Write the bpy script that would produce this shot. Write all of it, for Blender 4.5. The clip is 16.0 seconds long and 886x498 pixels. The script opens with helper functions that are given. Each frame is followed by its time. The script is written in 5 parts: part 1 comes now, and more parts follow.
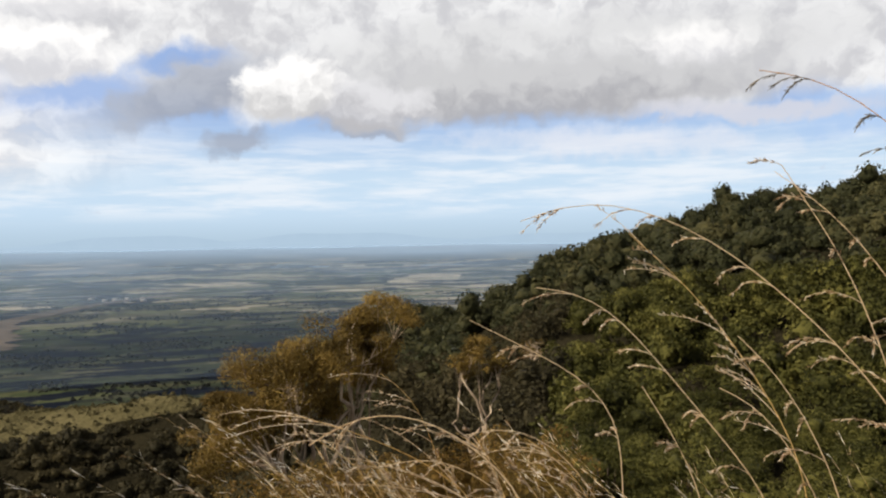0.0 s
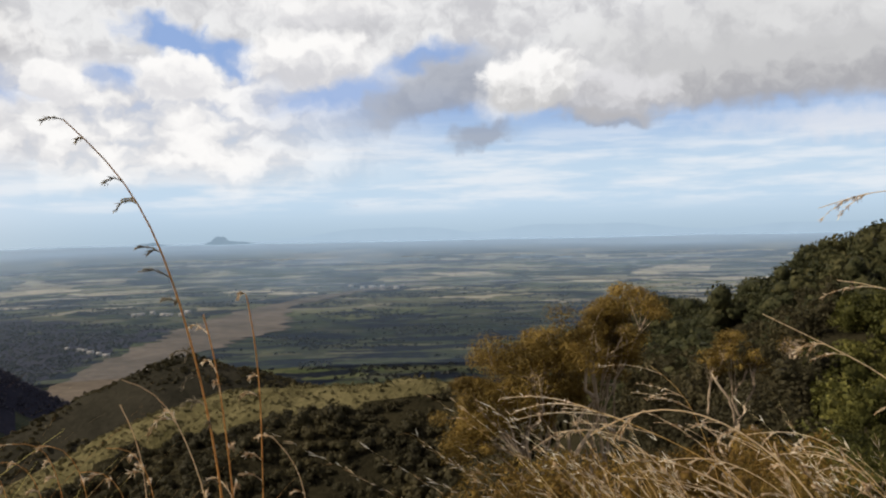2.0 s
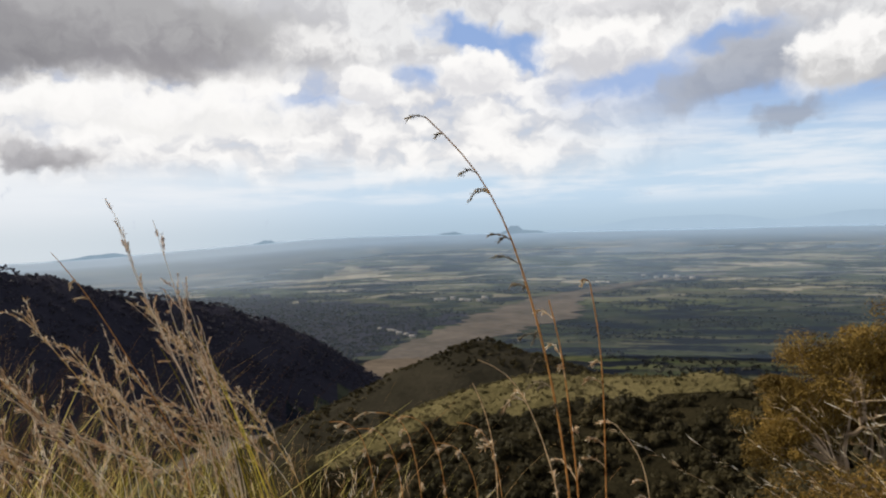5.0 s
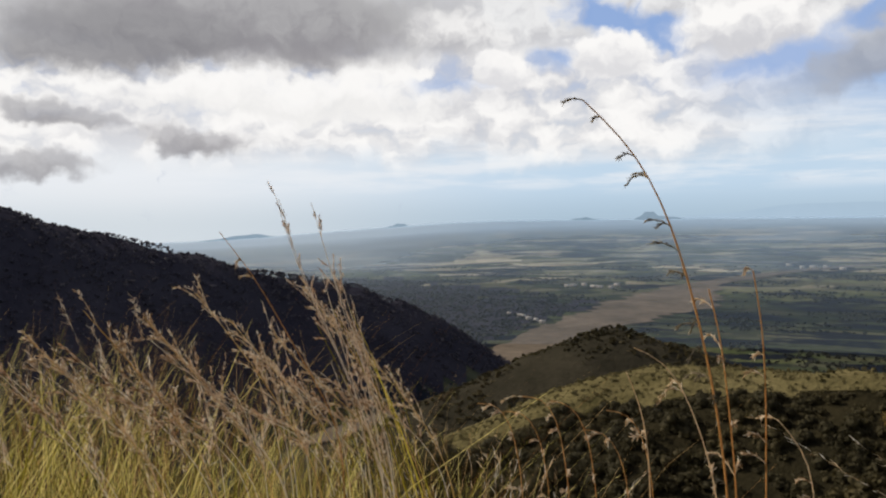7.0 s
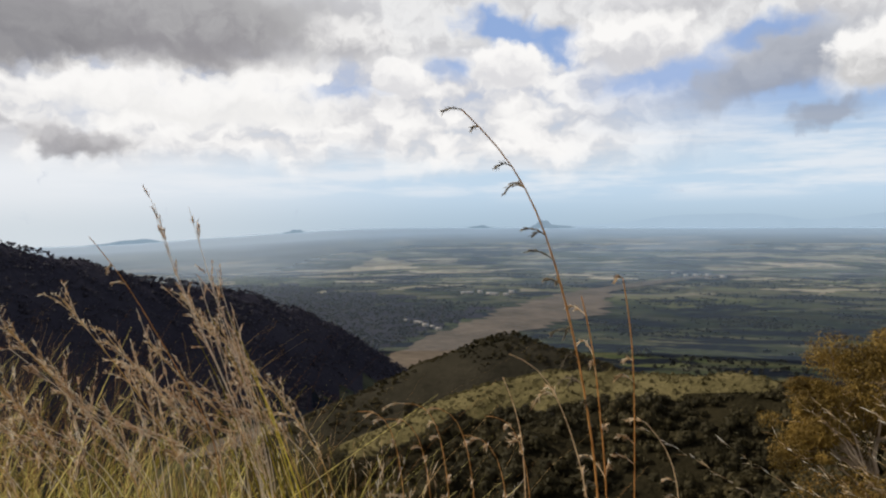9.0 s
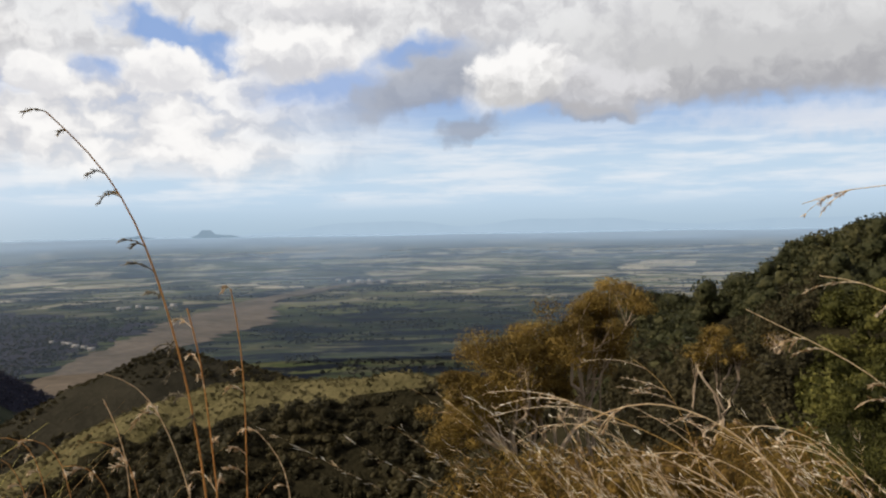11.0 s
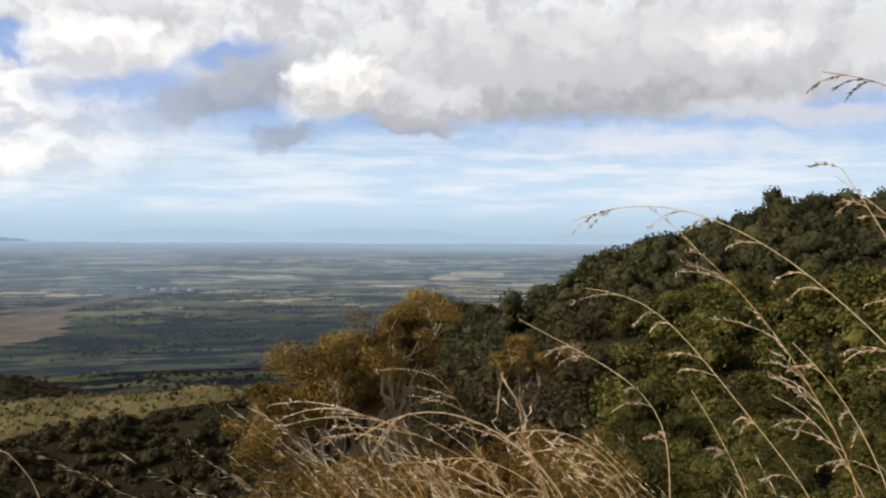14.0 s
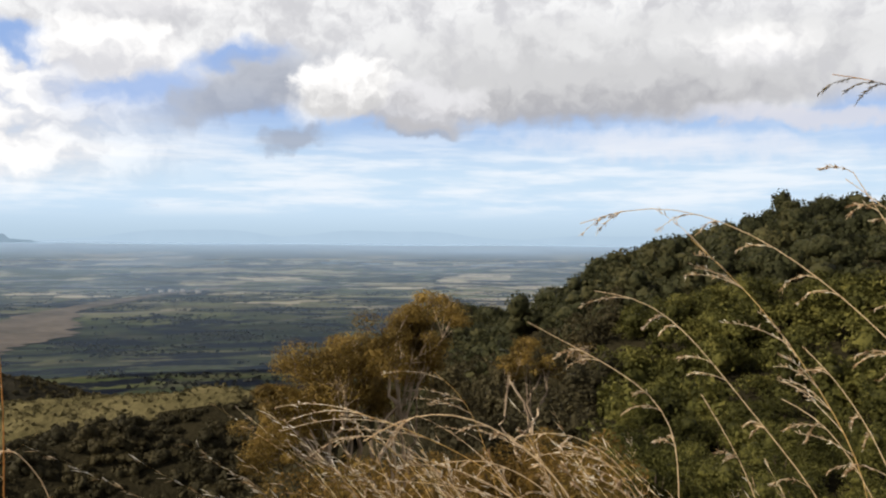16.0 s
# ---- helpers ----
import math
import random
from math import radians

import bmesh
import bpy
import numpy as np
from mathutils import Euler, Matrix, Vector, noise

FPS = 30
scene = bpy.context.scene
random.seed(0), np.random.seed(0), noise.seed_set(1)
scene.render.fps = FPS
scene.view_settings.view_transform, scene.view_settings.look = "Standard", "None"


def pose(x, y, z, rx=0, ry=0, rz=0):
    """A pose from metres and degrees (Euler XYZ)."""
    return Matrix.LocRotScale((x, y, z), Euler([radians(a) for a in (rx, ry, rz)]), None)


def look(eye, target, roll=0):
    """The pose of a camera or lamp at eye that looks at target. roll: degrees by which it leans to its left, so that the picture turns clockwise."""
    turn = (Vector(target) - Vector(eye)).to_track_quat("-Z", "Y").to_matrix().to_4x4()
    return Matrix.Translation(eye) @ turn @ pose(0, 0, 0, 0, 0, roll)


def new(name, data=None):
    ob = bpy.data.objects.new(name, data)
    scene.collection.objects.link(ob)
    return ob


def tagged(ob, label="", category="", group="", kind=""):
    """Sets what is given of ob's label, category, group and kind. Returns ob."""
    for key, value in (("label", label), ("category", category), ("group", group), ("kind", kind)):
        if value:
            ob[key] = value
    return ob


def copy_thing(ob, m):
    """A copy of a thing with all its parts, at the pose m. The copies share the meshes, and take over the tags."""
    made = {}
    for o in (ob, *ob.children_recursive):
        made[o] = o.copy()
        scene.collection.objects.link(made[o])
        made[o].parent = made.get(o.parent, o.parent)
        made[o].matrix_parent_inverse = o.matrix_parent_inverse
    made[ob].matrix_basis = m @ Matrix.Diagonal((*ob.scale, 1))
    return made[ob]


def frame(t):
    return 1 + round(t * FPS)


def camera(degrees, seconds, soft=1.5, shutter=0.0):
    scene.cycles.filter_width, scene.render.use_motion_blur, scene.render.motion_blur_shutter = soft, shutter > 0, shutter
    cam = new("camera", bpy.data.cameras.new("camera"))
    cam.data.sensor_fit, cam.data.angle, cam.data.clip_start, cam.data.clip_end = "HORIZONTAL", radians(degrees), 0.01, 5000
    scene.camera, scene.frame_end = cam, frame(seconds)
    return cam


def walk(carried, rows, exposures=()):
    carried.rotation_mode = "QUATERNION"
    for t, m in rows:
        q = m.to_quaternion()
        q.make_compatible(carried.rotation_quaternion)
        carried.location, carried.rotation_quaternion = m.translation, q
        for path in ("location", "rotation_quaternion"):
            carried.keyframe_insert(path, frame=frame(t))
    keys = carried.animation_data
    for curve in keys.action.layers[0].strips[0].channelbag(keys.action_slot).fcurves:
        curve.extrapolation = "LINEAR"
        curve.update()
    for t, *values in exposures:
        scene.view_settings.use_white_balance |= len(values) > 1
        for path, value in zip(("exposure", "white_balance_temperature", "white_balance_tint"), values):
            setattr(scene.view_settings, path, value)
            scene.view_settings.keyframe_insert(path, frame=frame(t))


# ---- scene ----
# The eye stands on a grassy ledge 160 m above the plain, z = 0 is the plain.
EYE_Z = 160.0
ARM = 0.24  # the camera is held at arm's length and swings round the body


def aim(yaw, pitch, roll):
    a = radians(yaw)
    return pose(-ARM * math.sin(a), ARM * math.cos(a), EYE_Z, 90 + pitch, roll, yaw)


cam = camera(56.5, 16.0, soft=2.2)
PATH = [
    (0.0, aim(-0.01, -0.42, 1.03)),
    (0.5, aim(2.63, -0.54, 0.92)),
    (1.0, aim(6.62, -0.45, 1.03)),
    (1.5, aim(11.87, -0.75, 0.65)),
    (2.0, aim(16.72, -0.77, 1.19)),
    (2.5, aim(20.49, -1.56, 1.09)),
    (3.0, aim(23.55, -2.48, 0.97)),
    (3.5, aim(27.90, -2.00, 1.01)),
    (4.0, aim(32.36, -2.42, 1.14)),
    (4.5, aim(34.51, -1.62, 1.58)),
    (5.0, aim(36.81, -1.10, 1.44)),
    (5.2, aim(38.29, -0.99, 1.32)),
    (7.3, aim(46.31, -1.97, 0.76)),
    (7.5, aim(46.45, -1.90, 0.74)),
    (8.0, aim(45.06, -2.13, 0.56)),
    (8.5, aim(41.83, -1.55, 0.12)),
    (9.0, aim(38.79, -1.57, 0.18)),
    (9.5, aim(35.36, -1.93, 0.42)),
    (10.0, aim(26.89, -2.14, 0.43)),
    (10.2, aim(22.60, -2.22, -0.28)),
    (12.3, aim(12.32, -1.06, 0.95)),
    (12.5, aim(11.01, -1.50, 0.60)),
    (13.0, aim(7.30, -1.74, 0.18)),
    (13.5, aim(4.89, -1.89, -0.45)),
    (14.0, aim(3.00, -0.57, -0.27)),
    (14.5, aim(1.62, -0.35, -0.60)),
    (15.0, aim(0.06, -0.17, -1.47)),
    (15.5, aim(0.14, -0.34, -0.96)),
    (16.0, aim(3.52, -0.41, -0.41)),
]
walk(cam, PATH, ((0.0, 0.0), (0.5, -0.04), (1.0, -0.03), (1.5, -0.13), (2.0, -0.11), (3.0, -0.09), (3.6, 0.0), (4.0, 0.1), (4.5, 0.1), (5.0, -0.11), (7.5, -0.14), (8.5, -0.11), (9.5, -0.18), (10.2, -0.16), (12.5, -0.05), (13.5, 0.0), (14.5, -0.02), (15.2, -0.02), (16.0, 0.05)))

# ---- light ----
SUN_AZ, SUN_EL = 110.0, 36.0  # degrees to the left of north, and up
sun = new("sun", bpy.data.lights.new("sun", "SUN"))
sun.data.energy, sun.data.angle, sun.data.color = 5.0, radians(0.6), (1.0, 0.88, 0.70)
sa, se = radians(SUN_AZ), radians(SUN_EL)
sun.matrix_world = look((-math.sin(sa) * math.cos(se) * 300, math.cos(sa) * math.cos(se) * 300, EYE_Z + math.sin(se) * 300), (0, 0, EYE_Z))


class Nodes:
    """Short hand for node trees."""

    def __init__(self, tree):
        self.tree = tree
        tree.nodes.clear()

    def add(self, kind, props=None, **inputs):
        n = self.tree.nodes.new(kind)
        for k, v in (props or {}).items():
            setattr(n, k, v)
        for k, v in inputs.items():
            self.put(n, k, v)
        return n

    def put(self, n, key, v):
        key = int(key[1:]) if key[0] == "i" and key[1:].isdigit() else key.replace("_", " ")
        if isinstance(v, bpy.types.NodeSocket):
            self.tree.links.new(v, n.inputs[key])
        else:
            n.inputs[key].default_value = v

    def math(self, op, a, b=0.0, c=0.0):
        n = self.add("ShaderNodeMath", {"operation": op})
        for i, v in enumerate((a, b, c)):
            if i < len(n.inputs):
                self.put(n, "i%d" % i, v)
        return n.outputs[0]

    def mix(self, f, a, b, blend="MIX"):
        n = self.add("ShaderNodeMix", {"data_type": "RGBA", "blend_type": blend})
        self.put(n, "i0", f)
        self.put(n, "i6", a if not isinstance(a, tuple) else (*a[:3], 1))
        self.put(n, "i7", b if not isinstance(b, tuple) else (*b[:3], 1))
        return n.outputs[2]

    def ramp(self, f, stops):
        n = self.add("ShaderNodeValToRGB", None, Fac=f)
        r = n.color_ramp
        while len(r.elements) < len(stops):
            r.elements.new(0.5)
        for e, (p, c) in zip(r.elements, stops):
            e.position = p
            e.color = (*c, 1) if isinstance(c, tuple) else (c, c, c, 1)
        return n.outputs[0]

    def noise(self, vec, scale, detail=4.0, rough=0.55, out=0):
        n = self.add("ShaderNodeTexNoise", None, Vector=vec, Scale=scale, Detail=detail, Roughness=rough)
        return n.outputs[out]

    def smooth(self, v, lo, hi, a=0.0, b=1.0):
        n = self.add("ShaderNodeMapRange", {"interpolation_type": "SMOOTHSTEP"})
        for i, x in enumerate((v, lo, hi, a, b)):
            self.put(n, "i%d" % i, x)
        return n.outputs[0]


# ---- sky ----
world = bpy.data.worlds.new("sky")
scene.world = world
world.use_nodes = True
N = Nodes(world.node_tree)
direction = N.add("ShaderNodeTexCoord").outputs["Generated"]
sep = N.add("ShaderNodeSeparateXYZ", None, Vector=direction)
sx, sy, sz = sep.outputs
DEG = 57.29578
az_deg = N.math("MULTIPLY", N.math("ARCTAN2", N.math("MULTIPLY", sx, -1.0), sy), DEG)
el_deg = N.math("MULTIPLY", N.math("ARCSINE", sz), DEG)
flat = N.add("ShaderNodeCombineXYZ", None, X=az_deg, Y=el_deg).outputs[0]
warp_a = N.noise(flat, 0.16, 3.5, 0.55, 1)
warp_b = N.noise(flat, 0.7, 3.0, 0.5, 1)
w1 = N.add("ShaderNodeVectorMath", {"operation": "MULTIPLY_ADD"}, i0=warp_a, i1=(4.4, 2.2, 0), i2=(-2.2, -1.1, 0)).outputs[0]
w2 = N.add("ShaderNodeVectorMath", {"operation": "MULTIPLY_ADD"}, i0=warp_b, i1=(2.6, 1.8, 0), i2=w1).outputs[0]
w3 = N.add("ShaderNodeVectorMath", {"operation": "ADD"}, i0=flat, i1=w2).outputs[0]
warped = N.add("ShaderNodeVectorMath", {"operation": "ADD"}, i0=w3, i1=(-1.3, -0.9, 0)).outputs[0]
billow = N.math("ADD", N.noise(warped, 0.55, 4.0, 0.55), -0.5)
mass = N.math("ADD", N.noise(warped, 0.17, 3.0, 0.5), -0.5)
streak = N.noise(N.add("ShaderNodeMapping", None, Vector=flat, Rotation=(0, 0, radians(-2)), Scale=(0.13, 1.0, 1.0)).outputs[0], 0.8, 5.0, 0.58)

# clear air: blue above, pale towards the horizon and in the west
nishita = N.add("ShaderNodeTexSky", {"sky_type": "NISHITA", "sun_disc": False, "sun_elevation": se, "sun_rotation": -sa, "altitude": 300.0, "dust_density": 1.2})
clear = N.mix(1.0, nishita.outputs[0], (0.115, 0.115, 0.125), "MULTIPLY")
blue = N.mix(0.8, clear, (0.27, 0.42, 0.76))
west = N.smooth(az_deg, 34.0, 68.0)
sky = N.mix(N.smooth(el_deg, 10.5, 4.0), blue, N.mix(west, (0.56, 0.71, 0.86), (0.84, 0.87, 0.91)))
sky = N.mix(N.smooth(el_deg, 2.8, -0.3), sky, N.mix(west, (0.43, 0.56, 0.68), (0.68, 0.74, 0.79)))
WHITE, PALE, GREY, DARK, SLATE = (1.0, 0.985, 0.97), (0.76, 0.755, 0.775), (0.48, 0.475, 0.495), (0.295, 0.285, 0.305), (0.345, 0.375, 0.45)


def over(mask, tone):
    """Lay one sheet of cloud over the sky."""
    global sky
    sky = N.mix(mask, sky, tone)


def cloud(az, el, wide, high, turn, top, low, soft=0.35, opacity=1.0, rough=0.5):
    """One cloud (or one gap of blue): its middle and half size in degrees, its tilt, the tones of its top and of its underside."""
    m = N.add("ShaderNodeMapping", {"vector_type": "TEXTURE"}, Vector=warped, Location=(az, el, 0), Rotation=(0, 0, radians(turn)), Scale=(wide, high, 1)).outputs[0]
    g = N.add("ShaderNodeTexGradient", {"gradient_type": "SPHERICAL"}, Vector=m).outputs["Fac"]
    mask = N.smooth(N.math("MULTIPLY_ADD", billow, rough, g), 0.10, 0.10 + soft, 0.0, opacity)
    tone = top
    if low is not None:
        up = N.add("ShaderNodeSeparateXYZ", None, Vector=m).outputs[1]
        tone = N.mix(N.smooth(N.math("MULTIPLY_ADD", billow, 2.0, up), -0.65, 0.45), low, top)
    over(mask, tone)


# thin streaks low down
over(N.math("MULTIPLY", N.smooth(streak, 0.40, 0.64), N.math("MULTIPLY", N.smooth(el_deg, 1.4, 2.8), N.smooth(el_deg, 9.0, 5.0, 0.0, 0.72))), (0.86, 0.89, 0.93))
# the broken white field in the west
field = N.math("MULTIPLY", N.smooth(az_deg, 15.0, 33.0), N.math("MULTIPLY", N.smooth(N.math("MULTIPLY_ADD", mass, 5.0, el_deg), 3.0, 5.6), N.smooth(el_deg, 15.0, 11.0)))
flakes = N.math("ADD", N.noise(N.add("ShaderNodeMapping", None, Vector=warped, Scale=(0.55, 1.0, 1.0)).outputs[0], 0.62, 3.5, 0.5), -0.5)
lit = N.mix(N.smooth(N.math("MULTIPLY_ADD", mass, 0.7, flakes), -0.20, 0.16), (0.66, 0.66, 0.69), WHITE)
over(N.math("MULTIPLY", field, N.smooth(flakes, -0.34, 0.02, 0.45, 1.0)), lit)
# the deck above
edge = N.smooth(az_deg, 12.0, 26.0, 8.3, 10.8)
deck = N.smooth(N.math("SUBTRACT", N.math("MULTIPLY_ADD", mass, 3.6, el_deg), edge), -0.4, 1.6)
over(deck, N.mix(N.smooth(N.math("MULTIPLY_ADD", mass, 0.9, billow), -0.22, 0.20), (0.60, 0.60, 0.625), (0.86, 0.86, 0.865)))
# Unseen grey cloud overhead, added to lower the ambient light and deepen shadows.
over(N.smooth(el_deg, 16.5, 34.0), N.mix(N.smooth(billow, -0.2, 0.2), (0.17, 0.17, 0.19), (0.34, 0.34, 0.37)))
# gaps of blue
cloud(34.6, 13.5, 4.6, 1.7, 14, blue, None, 0.5, 0.95, 0.7)
cloud(30.0, 12.3, 4.2, 1.7, 10, blue, None, 0.5, 0.95, 0.6)
cloud(38.0, 10.9, 2.8, 1.3, 0, blue, None, 0.9, 0.8, 0.8)
cloud(45.0, 9.5, 5.0, 1.0, 0, blue, None, 1.0, 0.7, 0.8)
cloud(17.4, 12.2, 5.6, 1.4, -14, blue, None, 0.7, 0.9, 0.5)
cloud(23.8, 9.9, 6.4, 1.8, -4, (0.36, 0.49, 0.77), None, 0.6, 0.9, 0.6)
cloud(-27.0, 7.6, 6.5, 2.0, 0, (0.42, 0.58, 0.84), None, 0.6, 0.8, 0.5)
# the dark sheet over the mountain, the glare under it and its rags
cloud(60.0, 13.6, 20.0, 4.6, 2, (0.42, 0.415, 0.425), DARK, 0.45, 0.95, 0.35)
cloud(68.0, 11.8, 12.0, 3.0, -4, (0.32, 0.315, 0.33), (0.22, 0.215, 0.235), 0.5, 0.85, 0.4)
cloud(44.5, 12.6, 5.0, 2.2, 0, WHITE, GREY, 0.5, 0.7, 0.5)
cloud(56.0, 8.4, 17.0, 2.2, 0, WHITE, (0.88, 0.87, 0.86), 0.5, 0.9, 0.6)
cloud(71.0, 7.0, 5.5, 1.3, 6, GREY, DARK, 0.5, 0.8, 0.6)
cloud(62.6, 5.5, 5.4, 1.3, 6, (0.50, 0.49, 0.51), DARK, 0.5, 0.85, 0.6)
cloud(73.0, 3.7, 6.5, 1.3, 0, GREY, DARK, 0.5, 0.8, 0.6)
# small white heaps among the gaps
cloud(34.4, 11.0, 3.2, 2.1, 10, WHITE, PALE, 0.25, 1.0, 0.5)
cloud(41.2, 10.3, 2.2, 1.7, 20, WHITE, PALE, 0.25, 1.0, 0.5)
cloud(25.8, 12.3, 6.0, 2.7, 0, WHITE, (0.66, 0.66, 0.69), 0.4, 1.0, 0.4)
# the broad grey sheet above the hillside
cloud(-9.0, 12.9, 26.0, 3.4, 0, (0.72, 0.72, 0.725), (0.54, 0.54, 0.555), 0.5, 0.85, 0.6)
cloud(-7.0, 10.2, 22.0, 3.0, -1, (0.60, 0.60, 0.61), (0.41, 0.41, 0.435), 0.45, 0.95, 0.4)
cloud(-12.0, 6.6, 17.0, 1.5, 2, (0.80, 0.81, 0.86), None, 0.8, 0.65, 0.8)
cloud(-21.0, 8.2, 12.0, 0.9, 2, (0.66, 0.66, 0.72), None, 0.6, 0.8, 0.4)
cloud(-17.0, 12.9, 5.6, 2.0, 0, WHITE, PALE, 0.6, 0.85, 0.5)
cloud(25.0, 15.4, 9.0, 1.6, 0, WHITE, PALE, 0.6, 0.7, 0.5)
# the grey wedge, the white heap beside it and the dark rags below
cloud(16.6, 10.2, 9.5, 2.6, -21, (0.43, 0.46, 0.53), SLATE, 0.55, 0.92, 0.4)
cloud(5.5, 9.6, 6.5, 2.4, 6, PALE, GREY, 0.4, 0.9, 0.5)
cloud(10.4, 10.7, 5.2, 2.9, -6, WHITE, (0.60, 0.595, 0.60), 0.28, 1.0, 0.5)
cloud(13.8, 7.1, 3.4, 1.3, -14, SLATE, SLATE, 0.6, 0.75, 0.7)
cloud(5.0, 7.8, 4.2, 1.0, 4, GREY, SLATE, 0.5, 0.8, 0.6)
bg = N.add("ShaderNodeBackground", None, Color=sky, Strength=1.06)
N.add("ShaderNodeOutputWorld", None, Surface=bg.outputs[0])


# ---- materials ----
def material(name):
    m = bpy.data.materials.new(name)
    m.use_nodes = True
    return m, Nodes(m.node_tree)


def finish(n, color, rough=0.8, bump=None, strength=0.3, distance=0.05, through_light=0.0, spec=0.0):
    kw = dict(Base_Color=color, Roughness=rough, Specular_IOR_Level=spec)
    if bump is not None:
        kw["Normal"] = n.add("ShaderNodeBump", None, Height=bump, Strength=strength, Distance=distance).outputs[0]
    b = n.add("ShaderNodeBsdfPrincipled", None, **kw).outputs[0]
    if through_light:
        tr = n.add("ShaderNodeBsdfTranslucent", None, Color=color).outputs[0]
        b = n.add("ShaderNodeMixShader", None, Fac=through_light, i1=b, i2=tr).outputs[0]
    n.add("ShaderNodeOutputMaterial", None, Surface=b)


def foliage(name, dark, mid, pale, patch, through_light=0.25, rough=0.6, tuft=0.0):
    """Leaves: colour varies from leaf to leaf and, over `patch` metres, from crown to crown; tuft: the size of a spray of leaves, as relief."""
    m, n = material(name)
    pos = n.add("ShaderNodeNewGeometry")
    rnd = pos.outputs["Random Per Island"]
    area = n.noise(pos.outputs["Position"], 1.0 / patch, 2.0, 0.5)
    fine = n.noise(pos.outputs["Position"], 6.0 / patch, 3.0, 0.6)
    f = n.math("ADD", n.math("MULTIPLY", rnd, 0.28), n.math("MULTIPLY", n.smooth(area, 0.3, 0.7), 0.5))
    f = n.math("ADD", f, n.math("MULTIPLY", fine, 0.2))
    relief = n.noise(pos.outputs["Position"], 1.0 / tuft, 3.0, 0.6) if tuft else None
    if tuft:
        f = n.math("ADD", f, n.math("MULTIPLY_ADD", relief, 0.5, -0.25))
    finish(n, n.ramp(f, [(0.1, dark), (0.5, mid), (0.95, pale)]), rough, relief, 0.9, tuft * 0.9, through_light, 0.12)
    return m


def speckled(name, a, b, scale, fine, rough=0.85, bump=0.3, distance=0.05, stretch=(1, 1, 1)):
    m, n = material(name)
    co = n.add("ShaderNodeMapping", None, Vector=n.add("ShaderNodeTexCoord").outputs["Object"], Scale=stretch).outputs[0]
    big = n.noise(co, scale, 4.0, 0.6)
    small = n.noise(co, fine, 4.0, 0.65)
    f = n.math("ADD", n.math("MULTIPLY", big, 0.6), n.math("MULTIPLY", small, 0.4))
    finish(n, n.ramp(f, [(0.35, a), (0.65, b)]), rough, small, bump, distance)
    return m


def straw(name, dark, mid, pale, through_light=0.3):
    m, n = material(name)
    g = n.add("ShaderNodeNewGeometry")
    f = n.math("ADD", n.math("MULTIPLY", g.outputs["Random Per Island"], 0.7), n.math("MULTIPLY", n.noise(g.outputs["Position"], 2.5, 3.0), 0.4))
    finish(n, n.ramp(f, [(0.26, dark), (0.54, mid), (0.80, pale)]), 0.6, through_light=through_light, spec=0.06)
    return m


